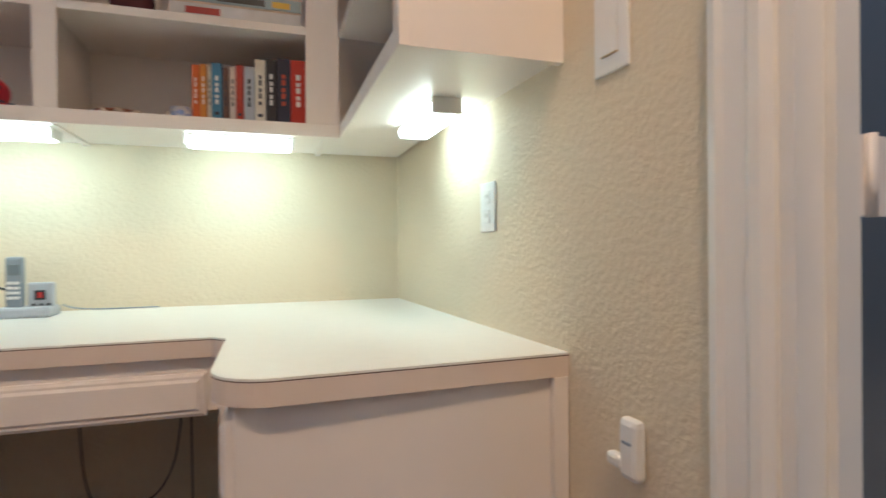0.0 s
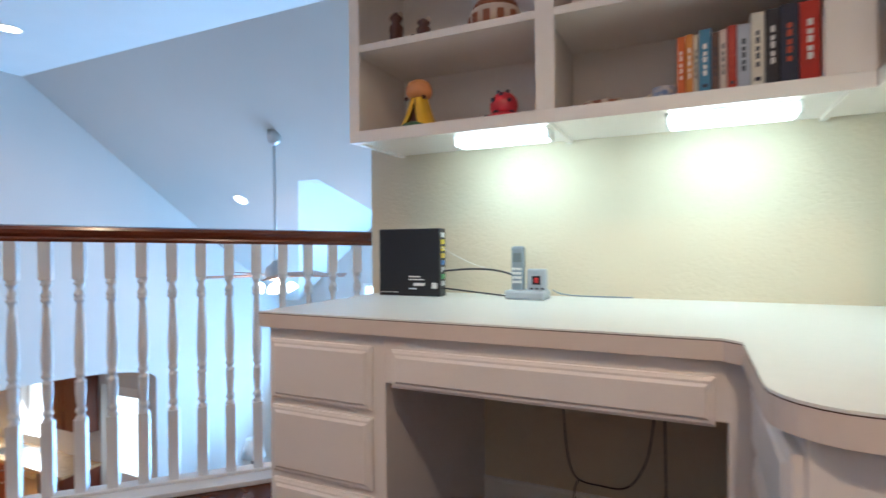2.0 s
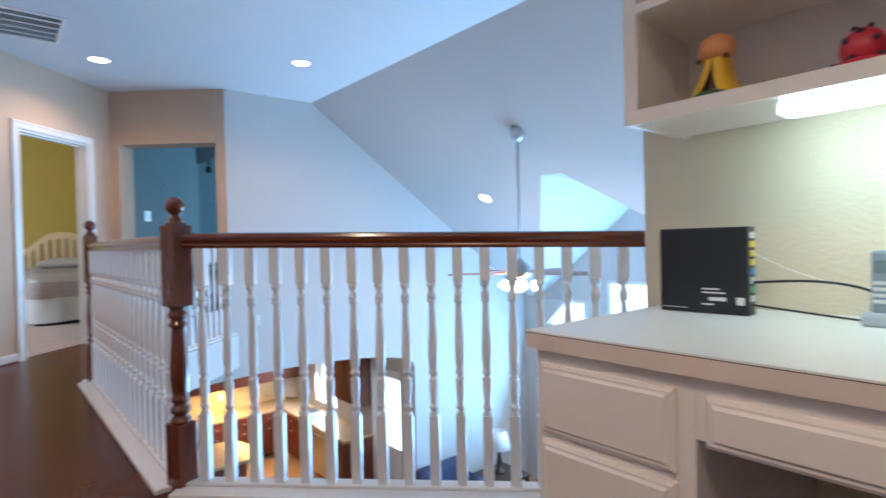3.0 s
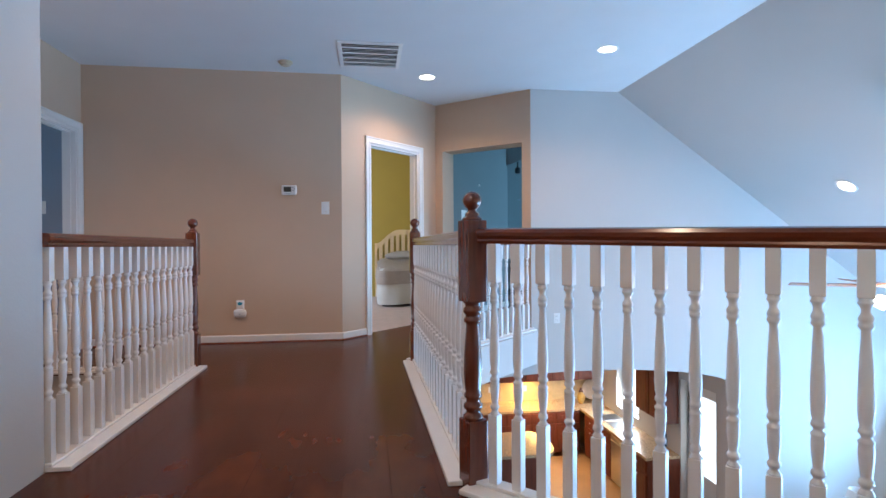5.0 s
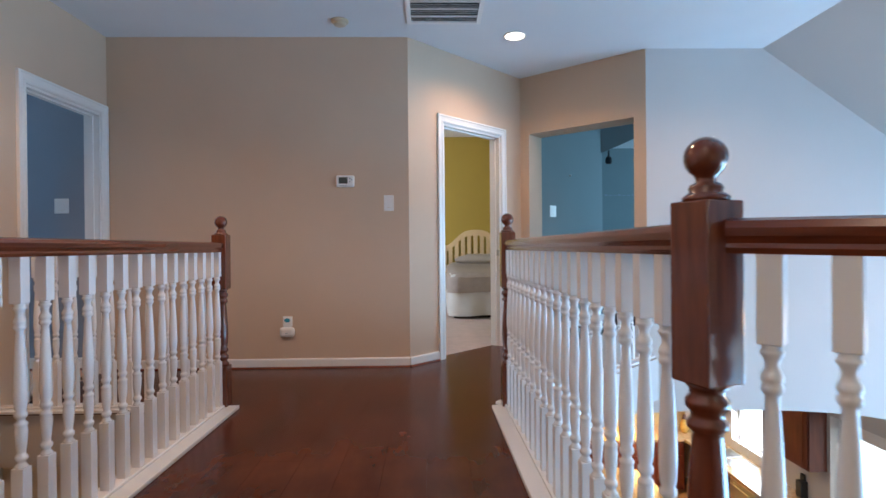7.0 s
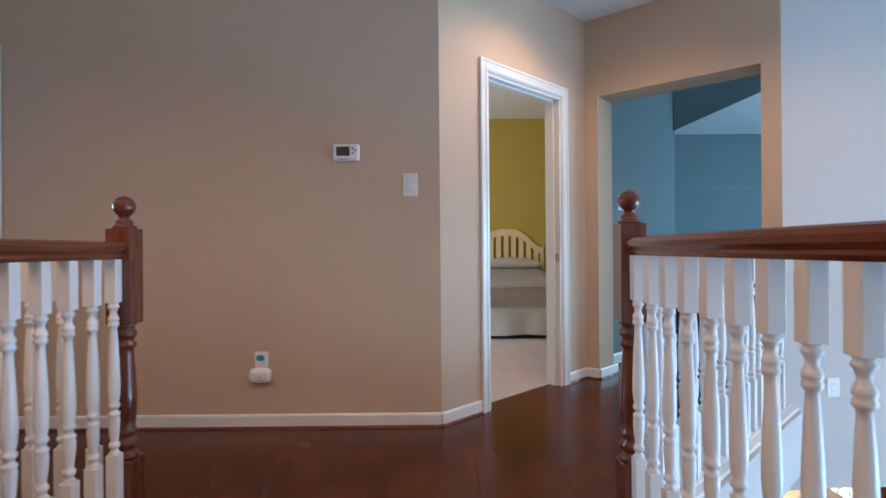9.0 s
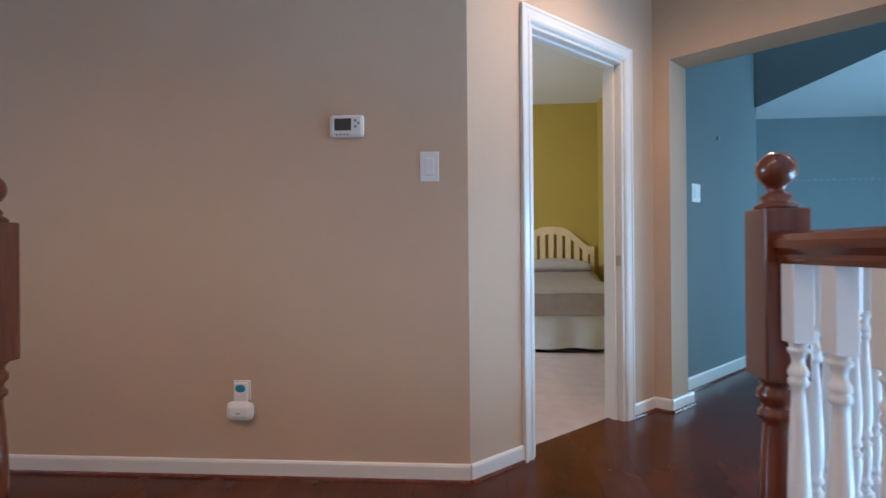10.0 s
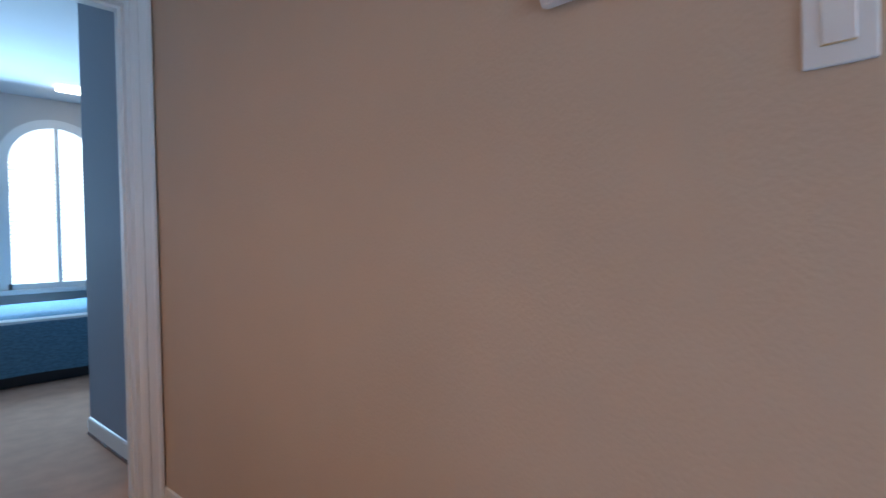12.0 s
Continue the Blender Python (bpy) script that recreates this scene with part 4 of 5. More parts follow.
tagged(part("pottery_ball", ball((0, 0, 0.048), 0.055, (1.05, 1.05, 0.9), 20), M_PLUM, at=Matrix.Translation((0.385, 3.12, Z2 + 0.0018))), "plum brown glazed pottery ball on a shelf", "pottery")
z = Z2
for h, c, bars in ((0.042, (0.62, 0.62, 0.62), [((0.40, 0.02, 0.02), 0.04, 0.13)]), (0.040, (0.30, 0.42, 0.46), [((0.03, 0.03, 0.03), 0.12, 0.25), ((0.7, 0.45, 0.05), 0.04, 0.09), ((0.7, 0.45, 0.05), 0.27, 0.32)]), (0.045, (0.55, 0.10, 0.03), [((0.7, 0.6, 0.4), 0.14, 0.18)])):
    g = empty("board_game", Matrix.Translation((0.488, 3.06, z)), "flat cardboard board game box in a stack", "board game", "stacked board games")
    part("box_lid", cube(0, 0.352, 0, 0.26, 0.006, h, 0.0015), material("printed_card", c, 0.35, vary=0.12, scale=18), g)
    part("box_tray", cube(0.002, 0.350, 0.002, 0.258, 0.0, 0.006), M_BONE, g)
    for bc, b0, b1 in bars:
        part("print_bar", cube(b0, b1, -0.0008, 0.0005, h * 0.3, h * 0.75), material("print_ink", bc, 0.4), g)
    z += h + 0.0005
tagged(part("pottery_cup", lathe([(0.022, 0.0), (0.026, 0.02), (0.025, 0.05), (0.021, 0.05), (0.02, 0.01)], 14), M_BONE, at=Matrix.Translation((1.10, 2.90, CZ0 + 0.0365))), "small tan pottery cup in the side cabinet", "cup")


# ---- hall fixtures ----
def recessed(m, label):
    r = empty("recessed_light", m, label, "ceiling light", "recessed lights")
    part("trim_ring", lathe([(0.080, -0.002), (0.096, -0.006), (0.099, -0.002), (0.099, 0.0), (0.078, 0.0)], 24), M_TRIM, r)
    part("lens", lathe([(0.075, -0.0045), (0.079, -0.001)], 20), M_BULB, r, "glowing bulb")
    return r


# the added fill lamps get trim rings and lenses too
for x, y in HALL_LAMPS:
    recessed(Matrix.Translation((x, y, CEIL)), "lit recessed ceiling light with a white trim ring")
LP = (-4.49, 6.476)
TILT_V = Matrix.Rotation(-math.atan(SK), 4, "X")
recessed(Matrix.Translation((LP[0], LP[1], slope_z(LP[1]))) @ TILT_V, "lit recessed light in the sloping vault")
spot_lamp("recessed_lamp", (LP[0], LP[1] - 0.03, slope_z(LP[1]) - 0.06), (LP[0], LP[1] - 1.2, -2), 25, WARM, 140, 0.05)

vent = empty("ceiling_vent", Matrix.Translation((-4.885, 1.885, CEIL)), "white louvred return air grille in the ceiling", "vent")
vx, vy = 0.325, 0.285
# dark sheet in place of the shaded duct; the ceiling above is closed
part("duct_shade", cube(-vx + 0.03, vx - 0.03, -vy + 0.03, vy - 0.03, -0.003, -0.001), M_DARK, vent)
for nm, b in (("frame_side", (-vx, vx, -vy, -vy + 0.035)), ("frame_side", (-vx, vx, vy - 0.035, vy)), ("frame_end", (-vx, -vx + 0.035, -vy + 0.035, vy - 0.035)), ("frame_end", (vx - 0.035, vx, -vy + 0.035, vy - 0.035))):
    part(nm, cube(*b, -0.014, 0.0, 0.003), M_TRIM, vent)
slat = mesh_of("slat", cube(-0.009, 0.009, -vy + 0.035, vy - 0.035, -0.0015, 0.0015), M_TRIM)
for k in range(17):
    ob = new("slat", slat)
    ob.parent = vent
    ob.matrix_basis = Matrix.Translation((-vx + 0.055 + 0.034 * k, 0, -0.009)) @ Matrix.Rotation(radians(28), 4, "Y")
for k in range(4):
    part("cross_bar", cube(-vx + 0.135 + 0.127 * k, -vx + 0.147 + 0.127 * k, -vy + 0.035, vy - 0.035, -0.0165, -0.010), M_TRIM, vent)
smoke = empty("smoke_detector", Matrix.Translation((-5.17, 1.085, CEIL)), "beige round smoke detector on the ceiling", "smoke detector")
M_BEIGE = material("aged_plastic", (0.60, 0.48, 0.33), 0.45, vary=0.05)
part("base", lathe([(0.050, -0.022), (0.066, -0.014), (0.068, 0.0)], 20), M_BEIGE, smoke)
part("cover", lathe([(0.030, -0.042), (0.044, -0.036), (0.050, -0.022)], 20), M_BEIGE, smoke)

thermo = empty("thermostat", on_wall(XT, 1.066, 1.543, 0), "white wall thermostat with a grey display", "thermostat")
bm = bmesh.new()
box(bm, -0.076, 0.076, 0.0, 0.028, -0.049, 0.049, 0.014)
part("body", bm, M_PLASTIC, thermo)
part("display", cube(-0.022, 0.052, 0.0275, 0.0295, -0.020, 0.032, 0.001), M_DARK, thermo, "grey display")
for dx, dz in ((-0.040, 0.022), (-0.040, -0.004), (-0.054, 0.010)):
    part("button", cube(dx - 0.006, dx + 0.006, 0.0275, 0.0298, dz - 0.005, dz + 0.005, 0.002), M_GREY, thermo)
for k in range(4):
    part("button", cube(-0.012 + 0.016 * k, -0.002 + 0.016 * k, 0.0275, 0.0298, -0.040, -0.034, 0.002), M_GREY, thermo)
rocker(on_wall(XT, 1.424, 1.362, 0) @ Matrix.Diagonal((1.1, 1, 1.1, 1)), "white rocker switch plate under the thermostat")

plug = empty("plug_in_freshener", on_wall(XT, 0.580, 0.345, 0), "white plug-in freshener with a blue spot low on the wall", "air freshener")
bm = bmesh.new()
box(bm, -0.039, 0.039, 0.0, 0.006, 0.000, 0.086, 0.002)
part("plate", bm, M_PLASTIC, plug)
bm = bmesh.new()
box(bm, -0.062, 0.062, 0.0, 0.045, -0.085, -0.002, 0.024)
part("body", bm, M_PLASTIC, plug)
part("refill", cube(-0.031, 0.031, 0.006, 0.022, -0.01, 0.078, 0.005), M_PLASTIC, plug)
part("blue_spot", ball((0, 0.022, 0.054), 0.023, (1.05, 0.12, 0.75), 16), M_BLUESPOT, plug, "blue oval spot")
part("print_bar", cube(-0.010, 0.010, 0.0445, 0.0455, -0.052, -0.048), M_GREY, plug)
part("print_bar", cube(0.024, 0.034, 0.040, 0.0425, -0.032, -0.024), M_GREY, plug)
rocker(on_wall(-5.545, -1.29, 1.36, 0) @ Matrix.Diagonal((1.6, 1, 1.05, 1)), "white rocker switch plate on the slate wall")
rocker(on_wall(-7.115, 3.165, 1.39, 44.1) @ Matrix.Diagonal((1.7, 1, 1.1, 1)), "white rocker switch plate on the teal wall")


# ---- yellow bedroom ----
M_HEAD = material("ivory_wood", (0.82, 0.63, 0.37), 0.4, vary=0.06, scale=4, stretch=(8, 1, 1))
M_QUILT = material("grey_quilt", (0.40, 0.345, 0.318), 0.85, vary=0.08, scale=14, bump=0.5, bump_scale=60)
M_SKIRT = material("white_cotton", (0.66, 0.66, 0.66), 0.85, vary=0.04, scale=8, bump=0.2, bump_scale=90)
M_PILLOW = material("pillow_cotton", (0.47, 0.43, 0.40), 0.85, vary=0.06, scale=10, bump=0.3, bump_scale=50)


def bed(m, width, length, height, quilt, skirt, label, drop=0.30, headboard=True):
    """A bed with its head at local x = 0, its foot at x = length; y across."""
    b = empty("bed", m, label, "bed")
    part("bed_base", cube(0.10, length - 0.10, -width / 2 + 0.08, width / 2 - 0.08, 0.0, 0.28), M_BLACK, b)
    part("mattress", cube(0.05, length - 0.02, -width / 2 + 0.03, width / 2 - 0.03, 0.28, height - 0.03, 0.05), M_SKIRT, b)

    def top(u, v):
        x, y = 0.05 + u * length, (v - 0.5) * (width - 0.04)
        over = max(0, x - length + 0.14) / 0.14          # the top narrows into the rounded foot corners
        y *= 1 - 0.16 * over * over
        edge = max(0, abs(v - 0.5) * 2 - 0.72) / 0.28
        foot = max(0, u - 0.84) / 0.16
        d = min(1, max(edge, foot))
        z = height + 0.10 * math.exp(-((u - 0.10) / 0.16) ** 2) - 0.07 * d * d + 0.008 * noise.noise((x * 3, y * 3, 1))
        return (x, y, z)

    part("quilt_top", grid_mesh(24, 20, top), quilt, b)

    def around(u, v, inner, z0, z1, amp, freq):
        c = 0.16                                   # rounded foot corners
        x1, w2 = length + 0.06 + inner, width / 2 + inner
        lens = [x1 - c - 0.05, c * math.pi / 2, 2 * (w2 - c), c * math.pi / 2, x1 - c - 0.05]
        tot = sum(lens)
        q = u * tot
        k = 0
        while k < 4 and q > lens[k]:
            q -= lens[k]
            k += 1
        a = q / c
        x, y, nx, ny = ((0.05 + q, -w2, 0, -1),
                        (x1 - c + c * math.sin(a), -w2 + c - c * math.cos(a), math.sin(a), -math.cos(a)),
                        (x1, -w2 + c + q, 1, 0),
                        (x1 - c + c * math.cos(a), w2 - c + c * math.sin(a), math.cos(a), math.sin(a)),
                        (x1 - c - q, w2, 0, 1))[k]
        w = amp * (1 - v) * math.sin(freq * u * tot + 2 * noise.noise((u * 6, 0, 3))) - 0.02 * max(0, v - 0.6) / 0.4 * (z1 > 0.45)
        return (x + nx * w, y + ny * w, z0 + (z1 - z0) * v + 0.02 * (1 - v) * noise.noise((u * 9, 5, 0)))

    part("quilt_side", grid_mesh(90, 6, lambda u, v: around(u, v, 0.0, height - drop, height - 0.065, 0.012, 9)), quilt, b)
    if skirt:
        part("bed_skirt", grid_mesh(160, 4, lambda u, v: around(u, v, -0.02, 0.035, height - drop + 0.03, 0.018, 17)), skirt, b, "white gathered bed skirt")
    return b


BW, BL, BH = 1.06, 1.72, 0.640
by = 2.53
yb = bed(Matrix.Translation((-10.14, by, 0)), BW, BL, BH, M_QUILT, M_SKIRT, "single bed with a grey quilt and white gathered skirt", 0.28)


def arched_headboard(parent, width, top, shoulder):
    def curve_z(y):
        u = abs(y) / (width / 2)
        return shoulder + (top - shoulder) * (0.5 + 0.5 * math.cos(math.pi * min(1, u * 1.05) ** 1.5))
    bm = bmesh.new()
    n = 24
    vs = []
    for k in range(n + 1):
        y = -width / 2 + width * k / n
        z = curve_z(y)
        vs.append([bm.verts.new((x, y, zz)) for x, zz in ((0.0, z - 0.10), (0.035, z - 0.10), (0.035, z), (0.0, z))])
    for a, b in zip(vs, vs[1:]):
        for k in range(4):
            bm.faces.new((a[k], b[k], b[(k + 1) % 4], a[(k + 1) % 4]))
    bm.faces.new(vs[0]), bm.faces.new(vs[-1][::-1])
    part("arched_rail", bm, M_HEAD, parent, "arched ivory top rail")
    part("lower_rail", cube(0.0, 0.033, -width / 2, width / 2, 0.58, 0.69, 0.004), M_HEAD, parent)
    for s in (-1, 1):
        part("post", cube(-0.004, 0.040, s * (width / 2 - 0.045), s * (width / 2 + 0.005), 0.0, shoulder + 0.005, 0.006), M_HEAD, parent)
    cnt = 9
    for k in range(cnt):
        y = -width / 2 + width * (k + 1) / (cnt + 1)
        part("slat", cube(0.010, 0.026, y - 0.034, y + 0.034, 0.66, curve_z(y) - 0.06, 0.002), M_HEAD, parent)


hb = empty("headboard", Matrix.Translation((-10.19, by, 0)), "ivory painted slatted headboard with an arched top", "headboard")
arched_headboard(hb, 1.08, 1.285, 1.02)
bm = bmesh.new()
box(bm, -0.20, 0.20, -0.40, 0.40, -0.07, 0.11, 0.05)
bmesh.ops.subdivide_edges(bm, edges=bm.edges[:], cuts=3, use_grid_fill=True)
for v in bm.verts:
    f = 1 - 0.75 * max(abs(v.co.x) / 0.20, abs(v.co.y) / 0.40) ** 3
    v.co.z *= f
tagged(part("pillow", bm, M_PILLOW, at=Matrix.Translation((-9.94, by + 0.04, BH + 0.13))), "tan pillow under the headboard", "pillow")

# ---- blue bedroom ----
M_DENIM = material("blue_blanket", (0.09, 0.20, 0.30), 0.9, vary=0.3, scale=30, bump=0.6, bump_scale=120, stretch=(1, 1, 3))
bed(Matrix.Translation((-7.3, -4.55, 0)), 1.5, 2.9, 0.57, M_DENIM, None, "low bed under the arched window with a blue blanket", 0.47)
structure("wall_window_blue", wall_mesh((-8.6, -5.6), (-3.2, -5.6), 0.15, 0, CEIL, [(1.99, 2.89, 0.68, 2.02)]), M_VAULT, "pale wall with an arched window over the bed", "wall")
WX0, WX1, WZ0, WZS = -6.61, -5.71, 0.68, 2.02
win = empty("window_1", Matrix.Translation(((WX0 + WX1) / 2, -5.6, 0)), "arched white window with open horizontal blinds", "window", kind="structure")
hw = (WX1 - WX0) / 2


def arch_band(r0, r1, y0, y1, z):
    bm = bmesh.new()
    n = 20
    ring = []
    for k in range(n + 1):
        a = math.pi * k / n
        ring.append([bm.verts.new((r * math.cos(a), y, z + r * math.sin(a) * 0.95)) for r, y in ((r0, y0), (r1, y0), (r1, y1), (r0, y1))])
    for a, b in zip(ring, ring[1:]):
        for k in range(4):
            bm.faces.new((a[k], a[(k + 1) % 4], b[(k + 1) % 4], b[k]))
    bm.faces.new(ring[0]), bm.faces.new(ring[-1])
    return bm


M_SKYPANE = glow("bright_sky_pane", (0.86, 0.95, 1.0), 2.2)
part("arch_frame", arch_band(hw - 0.03, hw + 0.07, 0.0, 0.035, WZS), M_TRIM, win)
for s in (-1, 1):
    part("side_frame", cube(s * (hw - 0.03), s * (hw + 0.07), 0.0, 0.035, WZ0, WZS), M_TRIM, win)
part("mullion", cube(-0.02, 0.02, -0.01, 0.045, WZ0, WZS + 0.42), M_TRIM, win)
part("window_sill", cube(-hw - 0.12, hw + 0.12, -0.02, 0.10, WZ0 - 0.05, WZ0, 0.006), M_TRIM, win)
part("bottom_frame", cube(-hw, hw, 0.0, 0.035, WZ0, WZ0 + 0.06), M_TRIM, win)
bm = bmesh.new()
for k in range(20):
    a0, a1 = math.pi * k / 20, math.pi * (k + 1) / 20
    vs = [bm.verts.new(p) for p in ((0, 0.003, WZS), (hw * math.cos(a0), 0.003, WZS + 0.95 * hw * math.sin(a0)), (hw * math.cos(a1), 0.003, WZS + 0.95 * hw * math.sin(a1)))]
    bm.faces.new(vs)
box(bm, -hw, hw, 0.001, 0.004, WZ0, WZS)
part("pane", bm, M_SKYPANE, win, "bright pane full of daylight")
bl = mesh_of("slat", cube(-0.42, -0.025, -0.012, 0.012, -0.001, 0.001), M_TRIM)
br = mesh_of("slat", cube(0.025, 0.42, -0.012, 0.012, -0.001, 0.001), M_TRIM)
for k in range(29):
    for me in (bl, br):
        ob = new("blind_slat", me)
        ob.parent = win
        ob.matrix_basis = Matrix.Translation((0, 0.03, WZ0 + 0.09 + 0.045 * k)) @ Matrix.Rotation(radians(12), 4, "X")
cl = empty("ceiling_fixture", Matrix.Translation((-6.25, -4.95, CEIL)), "flat lit ceiling light in the blue bedroom", "ceiling light")
part("panel", cube(-0.20, 0.20, -0.07, 0.07, -0.045, 0.0, 0.01), M_BULB, cl)

# ---- game room ----
M_SOFA = material("charcoal_fabric", (0.045, 0.045, 0.060), 0.9, vary=0.2, scale=40, bump=0.5, bump_scale=200)
sofa = empty("sofa", Matrix.Translation((-10.98, 6.45, 0)) @ Matrix.Rotation(radians(90), 4, "Z"), "charcoal upholstered sofa in the game room", "sofa")
part("base", cube(-1.0, 1.0, -0.45, 0.45, 0.08, 0.30, 0.03), M_SOFA, sofa)
for x in (-0.46, 0.46):
    part("seat_cushion", cube(x - 0.44, x + 0.44, -0.46, 0.25, 0.30, 0.47, 0.05), M_SOFA, sofa)
    part("back_cushion", cube(x - 0.44, x + 0.44, 0.18, 0.40, 0.46, 0.86, 0.06), M_SOFA, sofa)
for x in (-0.9, 0.9):
    for y in (-0.38, 0.42):
        part("leg", cube(x - 0.03, x + 0.03, y - 0.03, y + 0.03, 0.0, 0.09, 0.005), M_BLACK, sofa, "short dark leg")
part("backrest", cube(-1.0, 1.0, 0.36, 0.50, 0.08, 0.80, 0.04), M_SOFA, sofa)
for s in (-1, 1):
    part("armrest", cube(s * 0.90, s * 1.12, -0.46, 0.50, 0.08, 0.62, 0.06), M_SOFA, sofa)
for (x, y, rz), lab in (((-0.64, 0.08, 8), "grey and white patterned throw pillow on the sofa"), ((-0.24, 0.06, -10), "pale blue throw pillow on the sofa")):
    bm = bmesh.new()
    box(bm, -0.23, 0.23, -0.07, 0.07, -0.20, 0.20, 0.06)
    tagged(part("throw_pillow", bm, material("cushion_print", (0.36, 0.42, 0.47), 0.9, vary=0.4, scale=9, second=(0.13, 0.16, 0.20), contrast=0.2), at=sofa.matrix_basis @ Matrix.Translation((x, y, 0.74)) @ Matrix.Rotation(radians(-18), 4, "X") @ Matrix.Rotation(radians(rz), 4, "Y")), lab, "pillow")
spk = empty("wall_speaker", Matrix.Translation((-9.58, 4.64, 2.36)), "small black speaker on a ceiling bracket", "speaker")
part("cabinet", lathe([(0.04, -0.05), (0.055, -0.02), (0.05, 0.05), (0.02, 0.07)], 12), M_BLACK, spk)
part("bracket", cube(-0.012, 0.012, -0.012, 0.012, 0.06, 1.085), M_BLACK, spk)
structure("trim_teal_soffit", solid([(-8.05, 4.0, 2.20), (-8.05, 7.68, 3.80), (-8.05, 4.0, 3.8)], 0.08), M_BLUE, "teal painted gable header in the game room", "trim")
tagged(part("wall_hook", ball((0, 0, 0), 0.012, segs=8), M_PLASTIC, at=Matrix.Translation((-7.40, 3.44, 1.833)) @ Matrix.Scale(1.4, 4)), "tiny white hook on the teal wall", "hook")
bm = bmesh.new()
for k in range(34):
    box(bm, -11.499, -11.494, 5.2 + 0.09 * k, 5.25 + 0.09 * k, 1.975, 1.992 + 0.014 * (k % 3 == 0))
structure("trim_border", bm, M_SLATE, "thin dotted border line along the teal wall", "trim")

# ---- great room ----
fan = empty("ceiling_fan", Matrix.Translation((-3.23, 5.70, 0)), "brushed metal ceiling fan with wooden blades and four lit shades", "ceiling fan")
fz = slope_z(5.70)
part("canopy", lathe([(0.022, fz - 0.11), (0.060, fz - 0.08), (0.068, fz - 0.03), (0.066, fz + 0.04)], 18), M_STEEL, fan)
part("downrod", lathe([(0.013, 0.76), (0.013, fz - 0.08)], 10), M_STEEL, fan)
part("motor", lathe([(0.05, 0.60), (0.09, 0.62), (0.105, 0.67), (0.095, 0.73), (0.045, 0.77), (0.02, 0.80)], 20), M_STEEL, fan)
M_BLADE = material("blade_wood", (0.30, 0.14, 0.07), 0.35, vary=0.2, scale=4, stretch=(2, 14, 1))
for k in range(5):
    bm = bmesh.new()
    box(bm, 0.16, 0.72, -0.065, 0.065, -0.004, 0.004, 0.003)
    blade = part("blade", bm, M_BLADE, fan, at=Matrix.Rotation(radians(72 * k + 20), 4, "Z") @ Matrix.Translation((0, 0, 0.655)) @ Matrix.Rotation(radians(11), 4, "X"))
    part("blade_iron", cube(0.08, 0.20, -0.018, 0.018, -0.008, -0.002, 0.002), M_STEEL, blade)
for k in range(4):
    a = radians(90 * k + 35)
    sh = part("lamp_shade", lathe([(0.020, 0.0), (0.040, -0.025), (0.050, -0.062), (0.057, -0.085), (0.048, -0.080)], 16), M_BULB, fan, "glowing glass shade",
              at=Matrix.Translation((0.13 * math.cos(a), 0.13 * math.sin(a), 0.575)) @ Matrix.Rotation(a, 4, "Z") @ Matrix.Rotation(radians(-32), 4, "Y"))
fl = bpy.data.lights.new("fan_lamp", "POINT")
fl.energy, fl.color, fl.shadow_soft_size = 42, WARM, 0.12
new("fan_lamp", fl).location = (-3.23, 5.70, 0.40)

# tall windows of the far wall
for (a, b) in WINS:
    topz = win_top(a)
    w = empty("window_2", Matrix.Translation(((a + b) / 2, YF, 0)), "tall white framed great room window", "window", kind="structure")
    h = (b - a) / 2
    for s in (-1, 1):
        part("side_frame", cube(s * (h - 0.05), s * h, -0.01, 0.06, -2.3, topz), M_TRIM, w)
    part("head_frame", cube(-h + 0.05, h - 0.05, -0.01, 0.06, topz - 0.05, topz), M_TRIM, w)
    part("window_sill", cube(-h - 0.05, h + 0.05, -0.06, 0.06, -2.34, -2.30), M_TRIM, w)
    part("mullion", cube(-h + 0.05, h - 0.05, 0.0, 0.05, -0.78, -0.72), M_TRIM, w)
    part("pane", cube(-h + 0.05, h - 0.05, 0.045, 0.05, -2.3, topz - 0.05), M_SKYPANE, w)
# armchair, side table and lamp below
M_SUEDE = material("navy_fabric", (0.05, 0.06, 0.11), 0.9, vary=0.2, scale=30, bump=0.4, bump_scale=150)
chair = empty("armchair", Matrix.Translation((-5.25, 6.55, LOW)) @ Matrix.Rotation(radians(90), 4, "Z"), "dark navy upholstered armchair in the great room", "armchair")
part("base", cube(-0.42, 0.42, -0.42, 0.42, 0.06, 0.30, 0.03), M_SUEDE, chair)
part("seat", cube(-0.34, 0.34, -0.44, 0.30, 0.30, 0.48, 0.06), M_SUEDE, chair)
part("backrest", cube(-0.42, 0.42, 0.26, 0.46, 0.10, 0.85, 0.08), M_SUEDE, chair)
for s in (-1, 1):
    part("armrest", cube(s * 0.34, s * 0.50, -0.42, 0.42, 0.06, 0.62, 0.06), M_SUEDE, chair)
stand = empty("side_table", Matrix.Translation((-5.15, 7.35, LOW)), "dark wooden side table below", "table")
M_DWOOD = material("dark_wood", (0.05, 0.022, 0.012), 0.3, vary=0.2, scale=4)
part("tabletop", cube(-0.30, 0.30, -0.30, 0.30, 0.56, 0.60, 0.008), M_DWOOD, stand)
for sx in (-1, 1):
    for sy in (-1, 1):
        part("leg", cube(sx * 0.24, sx * 0.28, sy * 0.24, sy * 0.28, 0.0, 0.56), M_DWOOD, stand)
lamp = empty("table_lamp", Matrix.Translation((-5.20, 7.35, LOW + 0.60)), "table lamp with a white shade on a dark base", "lamp")
